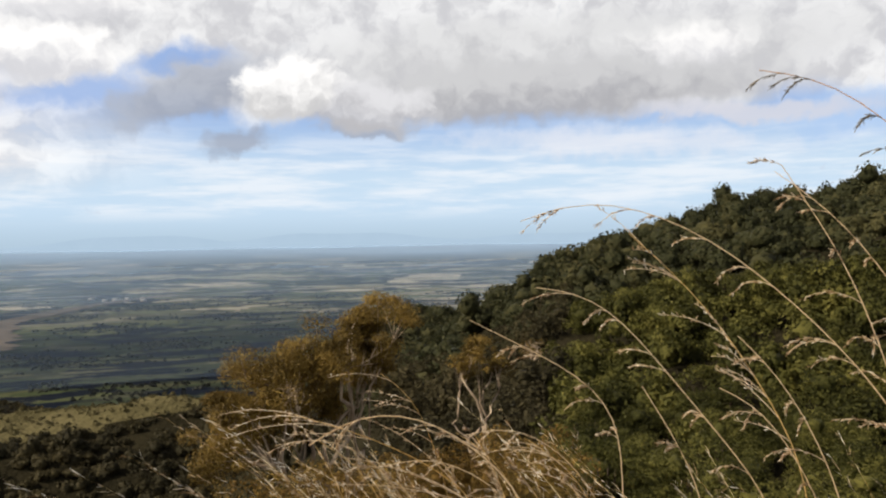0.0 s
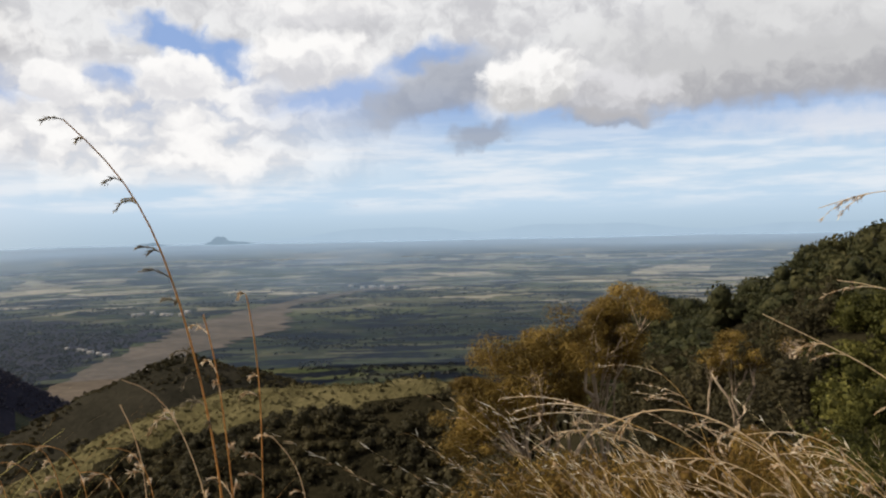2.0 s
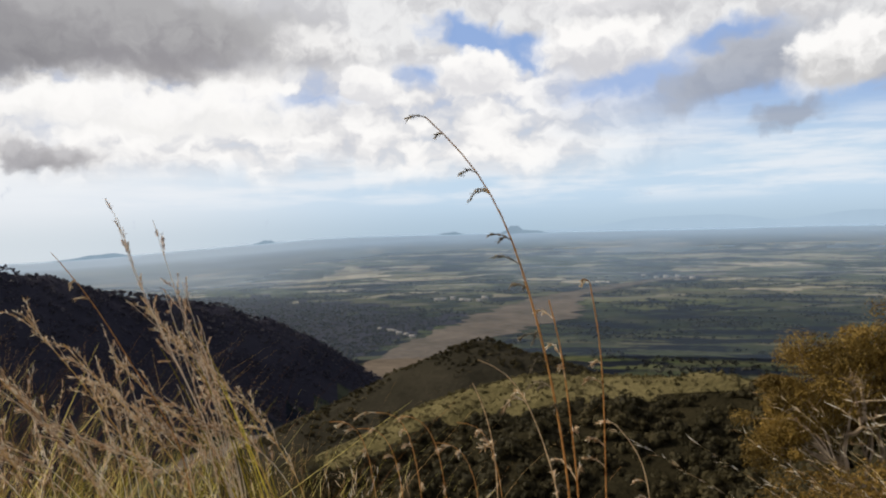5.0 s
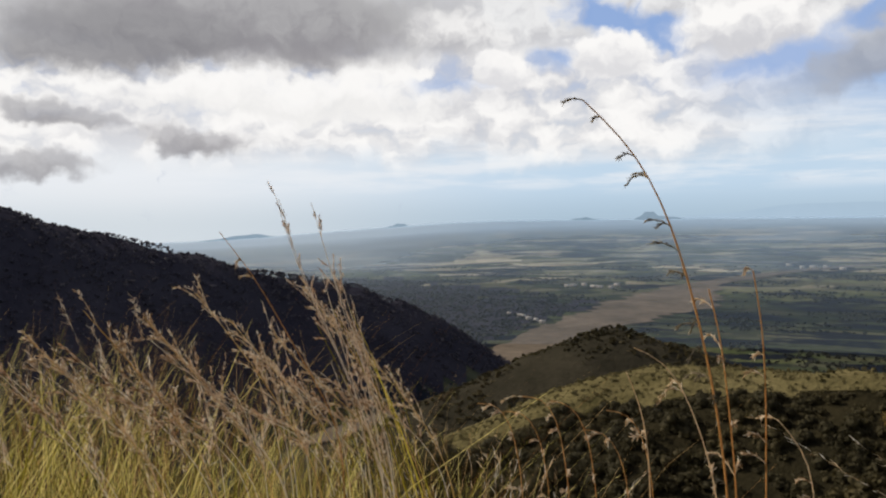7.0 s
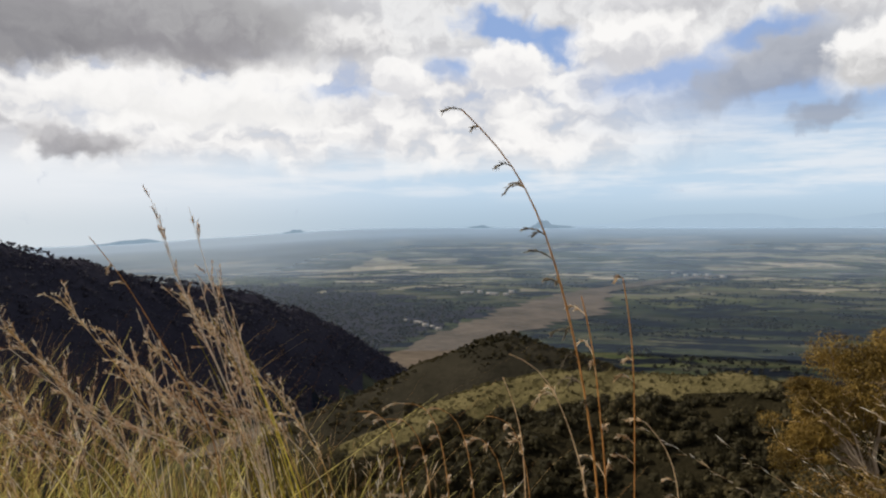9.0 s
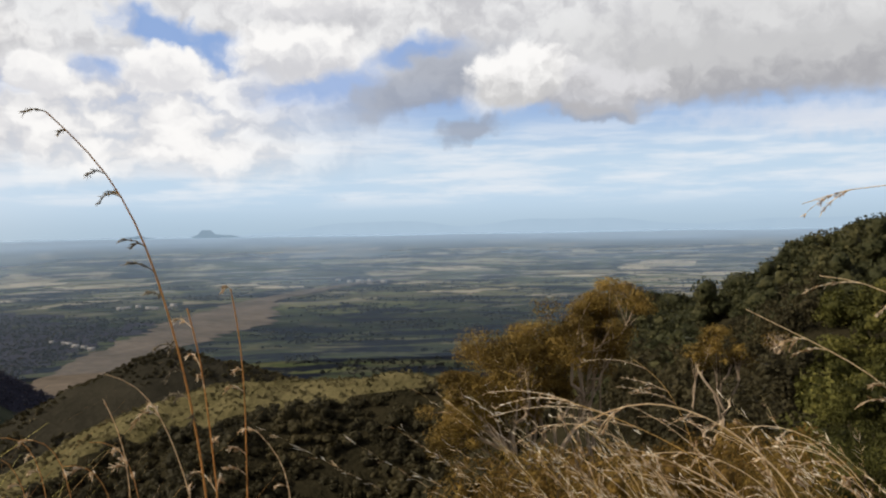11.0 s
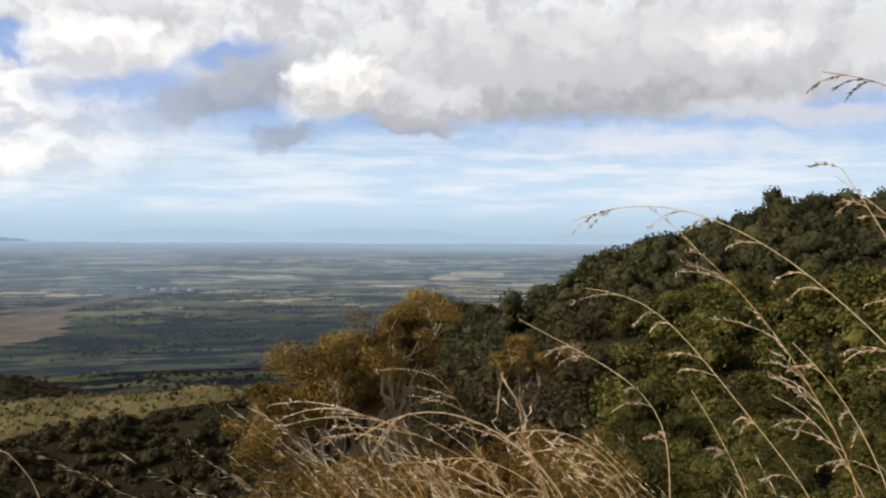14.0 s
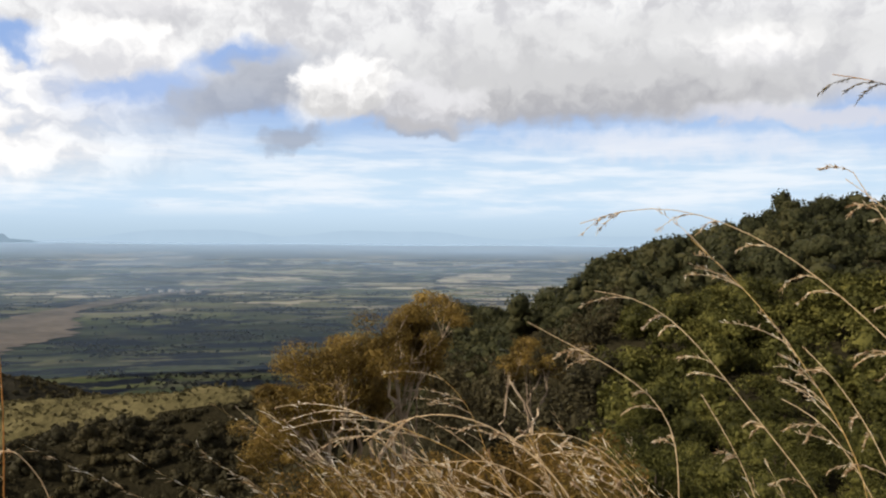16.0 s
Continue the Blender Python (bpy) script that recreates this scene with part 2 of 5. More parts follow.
def fields():
    """The farmed plain: crops, fallow, woods and tracks in a patchwork whose plots grow longer towards the far side."""
    m, n = material("farmland")
    co = n.add("ShaderNodeVectorMath", {"operation": "MULTIPLY"}, i0=n.add("ShaderNodeTexCoord").outputs["Object"], i1=(1, 1, 0)).outputs[0]
    d = n.add("ShaderNodeVectorMath", {"operation": "LENGTH"}, i0=co).outputs[1]
    far = n.math("MULTIPLY", n.math("LOGARITHM", n.math("MAXIMUM", n.math("DIVIDE", d, 1300.0), 1.0), 2.71828), 0.62)
    r = n.math("MINIMUM", d, n.math("MULTIPLY", n.math("ADD", far, 1.0), 1300.0))
    sp = n.add("ShaderNodeSeparateXYZ", None, Vector=co)
    turn = n.math("MULTIPLY", n.math("ARCTAN2", sp.outputs[0], sp.outputs[1]), 1300.0)
    co = n.add("ShaderNodeCombineXYZ", None, X=turn, Y=r).outputs[0]
    wob = n.add("ShaderNodeVectorMath", {"operation": "MULTIPLY_ADD"}, i0=n.noise(co, 0.006, 3.0, 0.5, 1), i1=(110, 34, 0), i2=co).outputs[0]
    mp = n.add("ShaderNodeMapping", None, Vector=wob, Rotation=(0, 0, radians(3)), Scale=(0.32, 1.0, 0.0)).outputs[0]
    big = n.add("ShaderNodeTexVoronoi", {"distance": "CHEBYCHEV"}, Vector=mp, Scale=0.0095, Randomness=0.9)
    small = n.add("ShaderNodeTexVoronoi", {"distance": "CHEBYCHEV"}, Vector=mp, Scale=0.034, Randomness=0.95)
    c1 = n.add("ShaderNodeSeparateColor", None, Color=big.outputs["Color"])
    c2 = n.add("ShaderNodeSeparateColor", None, Color=small.outputs["Color"])
    # Near plots keep darker crops and more woods, with cloud shadow in their colour.
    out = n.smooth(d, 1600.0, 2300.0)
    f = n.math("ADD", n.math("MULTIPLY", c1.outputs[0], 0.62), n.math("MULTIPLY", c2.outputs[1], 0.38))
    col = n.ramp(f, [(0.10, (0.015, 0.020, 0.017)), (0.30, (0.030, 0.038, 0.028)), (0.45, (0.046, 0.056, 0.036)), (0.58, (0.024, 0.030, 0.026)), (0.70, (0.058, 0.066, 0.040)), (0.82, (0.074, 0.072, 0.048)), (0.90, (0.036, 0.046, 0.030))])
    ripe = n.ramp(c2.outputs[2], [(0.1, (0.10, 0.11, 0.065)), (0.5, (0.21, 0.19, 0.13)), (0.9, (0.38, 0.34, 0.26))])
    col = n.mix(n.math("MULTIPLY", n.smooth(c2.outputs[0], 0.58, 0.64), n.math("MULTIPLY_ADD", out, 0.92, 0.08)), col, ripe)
    green = n.math("MULTIPLY", n.smooth(c1.outputs[2], 0.80, 0.84), 0.35)
    col = n.mix(green, col, (0.085, 0.105, 0.045))
    cut = n.add("ShaderNodeMapping", None, Vector=wob, Scale=(0.30, 1.0, 0.0)).outputs[0]
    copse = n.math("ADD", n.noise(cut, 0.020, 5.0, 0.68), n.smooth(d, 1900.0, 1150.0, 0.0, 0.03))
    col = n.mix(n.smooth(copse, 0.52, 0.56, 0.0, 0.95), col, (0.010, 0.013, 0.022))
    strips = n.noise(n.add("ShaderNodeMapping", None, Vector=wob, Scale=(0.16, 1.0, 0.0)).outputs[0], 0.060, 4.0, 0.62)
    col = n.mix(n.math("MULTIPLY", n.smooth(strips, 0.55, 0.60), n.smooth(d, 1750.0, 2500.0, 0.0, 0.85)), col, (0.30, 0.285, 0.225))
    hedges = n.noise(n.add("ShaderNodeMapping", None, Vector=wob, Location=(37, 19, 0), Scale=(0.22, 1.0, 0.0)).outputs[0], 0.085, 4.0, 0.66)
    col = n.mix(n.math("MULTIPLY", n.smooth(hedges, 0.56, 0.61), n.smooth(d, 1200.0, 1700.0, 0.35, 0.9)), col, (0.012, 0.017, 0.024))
    grain = n.noise(co, 0.06, 4.0, 0.65)
    col = n.mix(0.5, col, n.ramp(grain, [(0.3, 0.35), (0.7, 0.75)]), "OVERLAY")
    finish(n, col, 0.9, grain, 0.4, 2.0)
    return m


FARM = fields()
SPUR = speckled("dry_grass_slope", (0.052, 0.047, 0.021), (0.172, 0.147, 0.074), 0.04, 0.45, bump=1.0, distance=1.2)
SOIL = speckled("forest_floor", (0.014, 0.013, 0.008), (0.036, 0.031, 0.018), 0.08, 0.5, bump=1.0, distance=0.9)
BRUSH = speckled("dry_brush_slope", (0.021, 0.020, 0.015), (0.043, 0.039, 0.029), 0.03, 0.3, bump=0.8, distance=1.5)
# Wooded ground far off: the blue of the haze is mixed into its colour.
HAZED_WOODS = speckled("hazed_woodland", (0.024, 0.024, 0.037), (0.040, 0.040, 0.055), 0.012, 0.15, bump=0.8, distance=2.0)
LEDGE = speckled("grassy_earth", (0.05, 0.036, 0.016), (0.12, 0.095, 0.035), 0.6, 9.0, bump=0.6, distance=0.03)
SAND = speckled("river_sand", (0.066, 0.058, 0.050), (0.165, 0.138, 0.115), 0.010, 0.06, bump=0.3, distance=0.6)
BARK = speckled("pale_bark", (0.22, 0.16, 0.11), (0.56, 0.45, 0.33), 0.8, 7.0, bump=0.5, distance=0.02, stretch=(1, 1, 0.3))
DARKBARK = speckled("brown_bark", (0.05, 0.038, 0.028), (0.14, 0.11, 0.08), 0.8, 7.0, bump=0.5, distance=0.02, stretch=(1, 1, 0.3))
LEAF_OLIVE = foliage("olive_leaves", (0.050, 0.034, 0.010), (0.175, 0.117, 0.029), (0.390, 0.260, 0.070), 1.6)
LEAF_GREEN = foliage("green_leaves", (0.020, 0.022, 0.006), (0.080, 0.080, 0.020), (0.235, 0.212, 0.055), 5.0, tuft=0.22)
LEAF_FOREST = foliage("forest_leaves", (0.024, 0.027, 0.012), (0.050, 0.053, 0.023), (0.120, 0.108, 0.044), 12.0, 0.30, tuft=0.7)
# Leaf colour darkened to include shadow over the woods.
LEAF_SHADOWED = foliage("shadow_darkened_leaves", (0.030, 0.027, 0.014), (0.054, 0.047, 0.024), (0.100, 0.082, 0.038), 26.0, 0.3, tuft=1.6)
# Mountain leaves, lifted and blued to hold the air's haze.
LEAF_HAZED = foliage("haze_tinted_leaves", (0.044, 0.043, 0.064), (0.060, 0.059, 0.082), (0.082, 0.079, 0.094), 60.0, 0.12, tuft=3.0)
LEAF_PLAIN = foliage("plain_tree_leaves", (0.022, 0.026, 0.025), (0.038, 0.043, 0.040), (0.062, 0.064, 0.054), 60.0, 0.2, tuft=3.0)
LEAF_SCRUB = foliage("scrub_leaves", (0.048, 0.043, 0.017), (0.120, 0.104, 0.046), (0.215, 0.183, 0.088), 9.0, 0.2, tuft=0.8)
LEAF_BROWN = foliage("dry_scrub_leaves", (0.066, 0.039, 0.010), (0.190, 0.115, 0.028), (0.350, 0.225, 0.062), 2.0)
STRAW = straw("dry_straw", (0.22, 0.12, 0.025), (0.66, 0.44, 0.15), (1.0, 0.84, 0.48), 0.42)
STALK = straw("red_brown_stalk", (0.28, 0.11, 0.032), (0.52, 0.26, 0.08), (0.78, 0.48, 0.20), 0.3)
GREENBLADE = straw("yellow_green_blades", (0.045, 0.042, 0.006), (0.38, 0.33, 0.040), (0.95, 0.84, 0.32), 0.5)
PINKSEED = straw("pinkish_seed_heads", (0.22, 0.12, 0.06), (0.84, 0.63, 0.43), (1.0, 0.95, 0.85), 0.5)
TUFTBLADE = straw("green_tuft_blades", (0.16, 0.13, 0.008), (0.42, 0.34, 0.02), (0.75, 0.62, 0.10))
BROWNBLADE = straw("brown_blades", (0.05, 0.022, 0.008), (0.30, 0.145, 0.05), (0.85, 0.58, 0.26), 0.45)
WHITESTRAW = straw("bleached_straw", (0.40, 0.33, 0.25), (0.85, 0.76, 0.64), (1.0, 0.97, 0.92), 0.35)
PALESTRAW = straw("pale_straw", (0.38, 0.25, 0.12), (0.72, 0.54, 0.33), (0.96, 0.84, 0.62), 0.3)
SEED = straw("seed_husks", (0.32, 0.20, 0.10), (0.80, 0.63, 0.42), (1.0, 0.95, 0.84), 0.4)
WALLS = speckled("pale_plaster", (0.30, 0.28, 0.25), (0.46, 0.43, 0.39), 0.2, 2.0)
# Grey-brown husks, coloured dark for their backlit silhouette against the sky.
BACKLITSEED = straw("backlit_dark_husks", (0.10, 0.085, 0.060), (0.19, 0.16, 0.115), (0.34, 0.29, 0.21), 0.1)
ROOF = speckled("pale_roofs", (0.26, 0.25, 0.24), (0.42, 0.40, 0.38), 0.1, 1.0)


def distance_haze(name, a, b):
    """Hills so far off that the air in front of them is all that shows: a plain backdrop, glowing in the haze's colour.
    """
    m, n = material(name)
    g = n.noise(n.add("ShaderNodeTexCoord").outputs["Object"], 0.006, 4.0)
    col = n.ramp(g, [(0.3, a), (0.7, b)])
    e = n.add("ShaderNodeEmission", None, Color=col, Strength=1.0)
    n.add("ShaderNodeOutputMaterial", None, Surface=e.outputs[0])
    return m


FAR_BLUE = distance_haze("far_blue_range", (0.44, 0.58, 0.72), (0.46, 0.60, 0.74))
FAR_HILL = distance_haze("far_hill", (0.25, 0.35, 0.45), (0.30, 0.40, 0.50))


def haze_material():
    """Thin bright sheet added over the plain as the air's haze, thicker farther off."""
    m, n = material("haze_sheet")
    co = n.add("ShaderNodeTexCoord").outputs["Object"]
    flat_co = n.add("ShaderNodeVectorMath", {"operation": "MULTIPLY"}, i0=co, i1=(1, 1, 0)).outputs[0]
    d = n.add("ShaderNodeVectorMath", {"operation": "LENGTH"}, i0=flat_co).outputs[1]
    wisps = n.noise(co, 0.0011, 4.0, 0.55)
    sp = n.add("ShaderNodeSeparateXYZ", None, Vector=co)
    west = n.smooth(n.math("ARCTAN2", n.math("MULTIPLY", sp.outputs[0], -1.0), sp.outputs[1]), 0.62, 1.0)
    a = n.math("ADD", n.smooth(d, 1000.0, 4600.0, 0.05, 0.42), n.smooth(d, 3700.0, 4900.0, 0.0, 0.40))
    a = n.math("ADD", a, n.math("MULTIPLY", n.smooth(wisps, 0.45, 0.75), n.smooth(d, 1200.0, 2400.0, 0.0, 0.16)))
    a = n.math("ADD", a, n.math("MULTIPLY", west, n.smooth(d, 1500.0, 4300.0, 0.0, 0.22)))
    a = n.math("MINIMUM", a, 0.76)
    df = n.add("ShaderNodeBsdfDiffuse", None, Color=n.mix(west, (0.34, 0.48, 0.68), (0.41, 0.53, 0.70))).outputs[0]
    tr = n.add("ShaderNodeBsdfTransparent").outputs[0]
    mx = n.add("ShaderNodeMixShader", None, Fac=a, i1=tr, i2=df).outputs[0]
    n.add("ShaderNodeOutputMaterial", None, Surface=mx)
    return m


HAZE = haze_material()


# ---- shape of the land ----
def smoothstep(x, a, b):
    t = np.clip((x - a) / (b - a), 0, 1)
    return t * t * (3 - 2 * t)


WAVES = np.random.RandomState(7)
WAVE_SET = [(WAVES.uniform(0, 2 * math.pi), WAVES.uniform(0.7, 1.5), WAVES.uniform(0, 6.28)) for _ in range(28)]


def ripple(x, y, size):
    """Smooth random relief between about -1 and 1, with bumps of that size in metres."""
    v = np.zeros_like(x)
    for i, (a, f, p) in enumerate(WAVE_SET):
        k = 2 * math.pi * f * (1 + (i % 4)) / (size * 2.0)
        v += np.sin(k * (x * math.cos(a) + y * math.sin(a)) + p) / (1 + (i % 4))
    return v / 4.2


def spot(az, el, d, drop=0.0):
    """A place d metres off in the plan, at degrees to the left of north and above the eye's level; z from the eye."""
    a = radians(az)
    return (-d * math.sin(a), d * math.cos(a), d * math.tan(radians(el)) - drop)


def crest(x, y, line, slope, ease):
    """A ridge: the height of a crest line less the fall to its sides."""
    best = np.full_like(x, -1e4)
    for (x0, y0, z0), (x1, y1, z1) in zip(line[:-1], line[1:]):
        dx, dy = x1 - x0, y1 - y0
        t = np.clip(((x - x0) * dx + (y - y0) * dy) / (dx * dx + dy * dy), 0, 1)
        d = np.hypot(x - x0 - t * dx, y - y0 - t * dy)
        best = np.maximum(best, z0 + t * (z1 - z0) - slope * (np.sqrt(d * d + ease * ease) - ease))
    return best


def off_line(x, y, line):
    """The distance in the plan from a crest line."""
    best = np.full_like(x, 1e9)
    for (x0, y0, _), (x1, y1, _) in zip(line[:-1], line[1:]):
        dx, dy = x1 - x0, y1 - y0
        t = np.clip(((x - x0) * dx + (y - y0) * dy) / (dx * dx + dy * dy), 0, 1)
        best = np.minimum(best, np.hypot(x - x0 - t * dx, y - y0 - t * dy))
    return best


def smax(a, b, k):
    h = np.clip(0.5 + 0.5 * (a - b) / k, 0, 1)
    return b + (a - b) * h + k * h * (1 - h)


RIGHT = [spot(*p, 11.0) for p in ((12, -12, 420), (3.4, -6.4, 360), (0.3, -5.9, 340), (-2.7, -3.9, 310), (-6.5, -2.7, 290), (-10.7, -1.4, 270), (-15.9, 0.4, 245), (-19.1, 2.2, 230), (-22.9, 3.9, 215), (-28.3, 5.6, 205), (-40, 7.5, 195), (-52, 8.0, 195))]
SPUR_TOP = [spot(*p, 1.5) for p in ((4, -11.5, 270), (15.6, -9.9, 290), (20.8, -9.7, 300), (26.9, -9.8, 305), (31.2, -9.6, 320), (33.4, -10.2, 318), (38, -12.5, 300), (43.5, -15.0, 285), (49, -17.5, 270))]
SPUR_RIB = [spot(*p, 1.0) for p in ((19, -9.9, 298), (25, -11.3, 280), (31, -13.6, 265), (38, -17, 250))]
KNOB = [spot(*p, 2.5) for p in ((22, -11.0, 470), (31.5, -7.9, 500), (34.1, -7.1, 510), (35.7, -7.5, 505), (38.7, -8.9, 495), (41.9, -10.1, 485), (45.8, -11.9, 470), (50.5, -14.2, 450))]
MOUNTAIN = [spot(*p, 1.8) for p in ((110, 6, 640), (90, 5, 720), (74.5, 1.6, 760), (71, 0.3, 770), (68.1, -0.4, 780), (62.9, -2.1, 800), (58.1, -3.3, 820), (55.1, -3.7, 830), (52.5, -4.3, 850), (49.6, -5.3, 865), (47.4, -6.4, 880), (45.9, -7.8, 895), (44.9, -9.4, 905), (44.0, -11.0, 915))]


def open_grass(x, y, margin=0.0):
    """The grassy crown of the spur, between the crest and the rib."""
    az, d = np.degrees(np.arctan2(-x, y)), np.hypot(x, y)
    rise = np.degrees(np.arctan2(land(x, y) - EYE_Z, d))
    brow = np.interp(az, [10, 17, 19, 23, 27, 30, 33, 36, 39, 42, 45, 47], [-10.3, -10.7, -10.9, -11.3, -11.8, -12.3, -12.6, -13.0, -13.6, -15.0, -16.4, -13.0])
    return (off_line(x, y, SPUR_TOP) < 60) & (rise > brow - margin + 0.35 * ripple(x + 50, y, 11))


def riverside_wood(x, y):
    """The dark woodland on the plain between the mountain's foot and the river."""
    az, d = np.degrees(np.arctan2(-x, y)), np.hypot(x, y)
    near_side = np.interp(az, [34, 37, 40, 44, 50, 70], [1480, 1400, 1230, 1000, 720, 640])
    return (az > 35) & (d > near_side) & (d + 140 * ripple(x + 70, y, 120) < np.interp(az, [35, 39, 46, 60], [1500, 1640, 1980, 2350]))


def plain(d, az=None):
    """The plain is level, and lifts towards its far rim so that the rim stands just under the eye's level; less so in the west."""
    s = np.clip((d - 1300) / 3650, 0, 1)
    west = 1.0 if az is None else 1 - 0.68 * smoothstep(az, 41, 66)
    return -EYE_Z * (1 - 0.915 * west * s ** 1.9)


def land(x, y, which=False):
    """The ground's height above the plain; with which, also the form it belongs to."""
    x, y = np.asarray(x, float), np.asarray(y, float)
    d = np.hypot(x, y)
    az = np.degrees(np.arctan2(-x, y))
    out = np.maximum(d - 1.8, 0)
    to_right = -1.62 - 20.0 * (1 - np.exp(-out / 44.0))
    to_left = -1.62 - 0.47 * out
    w = smoothstep(az, 2, 24)
    home = to_right * (1 - w) + to_left * w
    home -= 0.5 * np.maximum(0, d - 250)
    back = smoothstep(np.abs(((az - 10 + 180) % 360) - 180), 95, 150)
    home = home * (1 - back) + (-1.62 + 28 * (1 - np.exp(-out / 90.0))) * back
    home += 0.05 * ripple(x, y, 1.5) * smoothstep(d, 0.5, 3) + 0.7 * ripple(x, y, 14) * smoothstep(d, 5, 40)
    r = ripple(x, y, 34)
    r2 = ripple(x + 300, y, 110)
    forms = [home,
             crest(x, y, RIGHT, 0.24, 12) + 1.6 * r - 0.5 * np.maximum(0, -x + 0.14 * y),
             smax(crest(x, y, SPUR_TOP, 0.50, 14), crest(x, y, SPUR_RIB, 0.55, 8), 5) + 1.3 * r,
             crest(x, y, KNOB, 0.50, 8) + 1.6 * r,
             crest(x, y, MOUNTAIN, 0.76, 20) + 1.2 * r + 2.5 * r2 * smoothstep(d, 400, 700)]
    h = plain(d, az) + 1.2 * r2 * smoothstep(d, 900, 1500)
    base = h
    for f in forms:
        h = smax(f, h, 7.0)
    h = np.where(d < 12, home, h)
    if which:
        k = np.argmax(np.stack([base, *forms]), 0)
        return h + EYE_Z, k
    return h + EYE_Z


def ground_z(x, y):
    return float(land(np.array([x]), np.array([y]))[0])


def mesh_object(name, verts, faces, mats, parent=None, label="", slots=None):
    """One mesh object from arrays of corners and of faces that all have the same number of corners."""
    me = bpy.data.meshes.new(name)
    verts, faces = np.asarray(verts, np.float32), np.asarray(faces, np.int32)
    me.vertices.add(len(verts))
    me.vertices.foreach_set("co", verts.ravel())
    me.loops.add(faces.size)
    me.loops.foreach_set("vertex_index", faces.ravel())
    me.polygons.add(len(faces))
    me.polygons.foreach_set("loop_start", np.arange(0, faces.size, faces.shape[1], dtype=np.int32))
    me.polygons.foreach_set("loop_total", np.full(len(faces), faces.shape[1], np.int32))
    for m in mats if isinstance(mats, (list, tuple)) else [mats]:
        me.materials.append(m)
    if slots is not None:
        me.polygons.foreach_set("material_index", np.asarray(slots, np.int32))
    me.update(calc_edges=True)
    me.validate()
    ob = new(name, me)
    if parent is not None:
        ob.parent = parent
    if label:
        ob["label"] = label
    return ob


def smooth_faces(ob):
    ob.data.polygons.foreach_set("use_smooth", np.ones(len(ob.data.polygons), bool))
    return ob


def polar_sheet(radii, angles, lift=0.0, closed=False):
    r, a = np.meshgrid(radii, np.radians(angles), indexing="ij")
    x, y = -r * np.sin(a), r * np.cos(a)
    n, m = r.shape
    i, j = np.meshgrid(np.arange(n - 1), np.arange(m if closed else m - 1), indexing="ij")
    i, j = i.ravel(), j.ravel()
    k = (j + 1) % m
    faces = np.stack([i * m + j, i * m + k, (i + 1) * m + k, (i + 1) * m + j], 1)
    return x.ravel(), y.ravel(), faces


# ---- ground ----
angles = np.concatenate([np.arange(-42, 92, 0.27), np.arange(92, 318, 3.0)])
radii = np.unique(np.concatenate([[0.01], 0.2 * (4930 / 0.2) ** np.linspace(0, 1, 230), np.linspace(205, 342, 50)]))
gx, gy, gf = polar_sheet(radii, angles, closed=True)
gz, form = land(gx, gy, True)
form_f = form[gf[:, 0]]
dist_f = np.hypot(gx[gf[:, 0]], gy[gf[:, 0]])
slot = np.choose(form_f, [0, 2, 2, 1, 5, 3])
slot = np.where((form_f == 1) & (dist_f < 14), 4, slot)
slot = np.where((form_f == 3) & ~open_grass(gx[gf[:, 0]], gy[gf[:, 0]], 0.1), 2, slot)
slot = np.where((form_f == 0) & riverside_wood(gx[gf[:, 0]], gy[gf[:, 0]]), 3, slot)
ground = smooth_faces(mesh_object("ground", np.stack([gx, gy, gz], 1), gf, [FARM, SPUR, SOIL, HAZED_WOODS, LEDGE, BRUSH], slots=slot))
tagged(ground, "grassy ledge, wooded slopes and a wide farmed plain", "ground", kind="structure")

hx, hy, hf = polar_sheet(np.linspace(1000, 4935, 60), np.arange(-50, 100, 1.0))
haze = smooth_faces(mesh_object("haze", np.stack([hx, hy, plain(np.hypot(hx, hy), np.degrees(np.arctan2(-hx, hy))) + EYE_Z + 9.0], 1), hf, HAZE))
tagged(haze, "thin blue-grey sheet added as haze over the far plain", "haze", kind="structure")


# ---- river ----
def ribbon(name, line, lift, label):
    """A river bed along a line of (az, distance, half width), with ragged banks."""
    pts = np.array([(*spot(a, 0, d)[:2], w) for a, d, w in line])
    t = np.linspace(0, len(pts) - 1, 26 * (len(pts) - 1) + 1)
    c = np.stack([np.interp(t, range(len(pts)), pts[:, k]) for k in range(3)], 1)
    for _ in range(14):
        c[1:-1] = (c[:-2] + 2 * c[1:-1] + c[2:]) / 4
    tan = np.gradient(c[:, :2], axis=0)
    nrm = np.stack([-tan[:, 1], tan[:, 0]], 1) / np.linalg.norm(tan, axis=1)[:, None]
    cols = np.linspace(-1, 1, 7)
    edge = 1 + 0.22 * ripple(c[:, 0], c[:, 1], 60) + 0.05 * ripple(c[:, 0], c[:, 1], 22)
    xy = c[:, None, :2] + nrm[:, None, :] * (cols[None, :, None] * (c[:, 2] * edge)[:, None, None])
    x, y = xy[..., 0].ravel(), xy[..., 1].ravel()
    d = np.hypot(x, y)
    z = plain(d) + EYE_Z + lift + 0.25 * ripple(x, y, 20)
    n, m = len(c), 7
    i, j = np.meshgrid(np.arange(n - 1), np.arange(m - 1), indexing="ij")
    i, j = i.ravel(), j.ravel()
    f = np.stack([i * m + j, i * m + j + 1, (i + 1) * m + j + 1, (i + 1) * m + j], 1)
    ob = smooth_faces(mesh_object(name, np.stack([x, y, z], 1), f, SAND))
    return tagged(ob, label, "river", kind="structure")


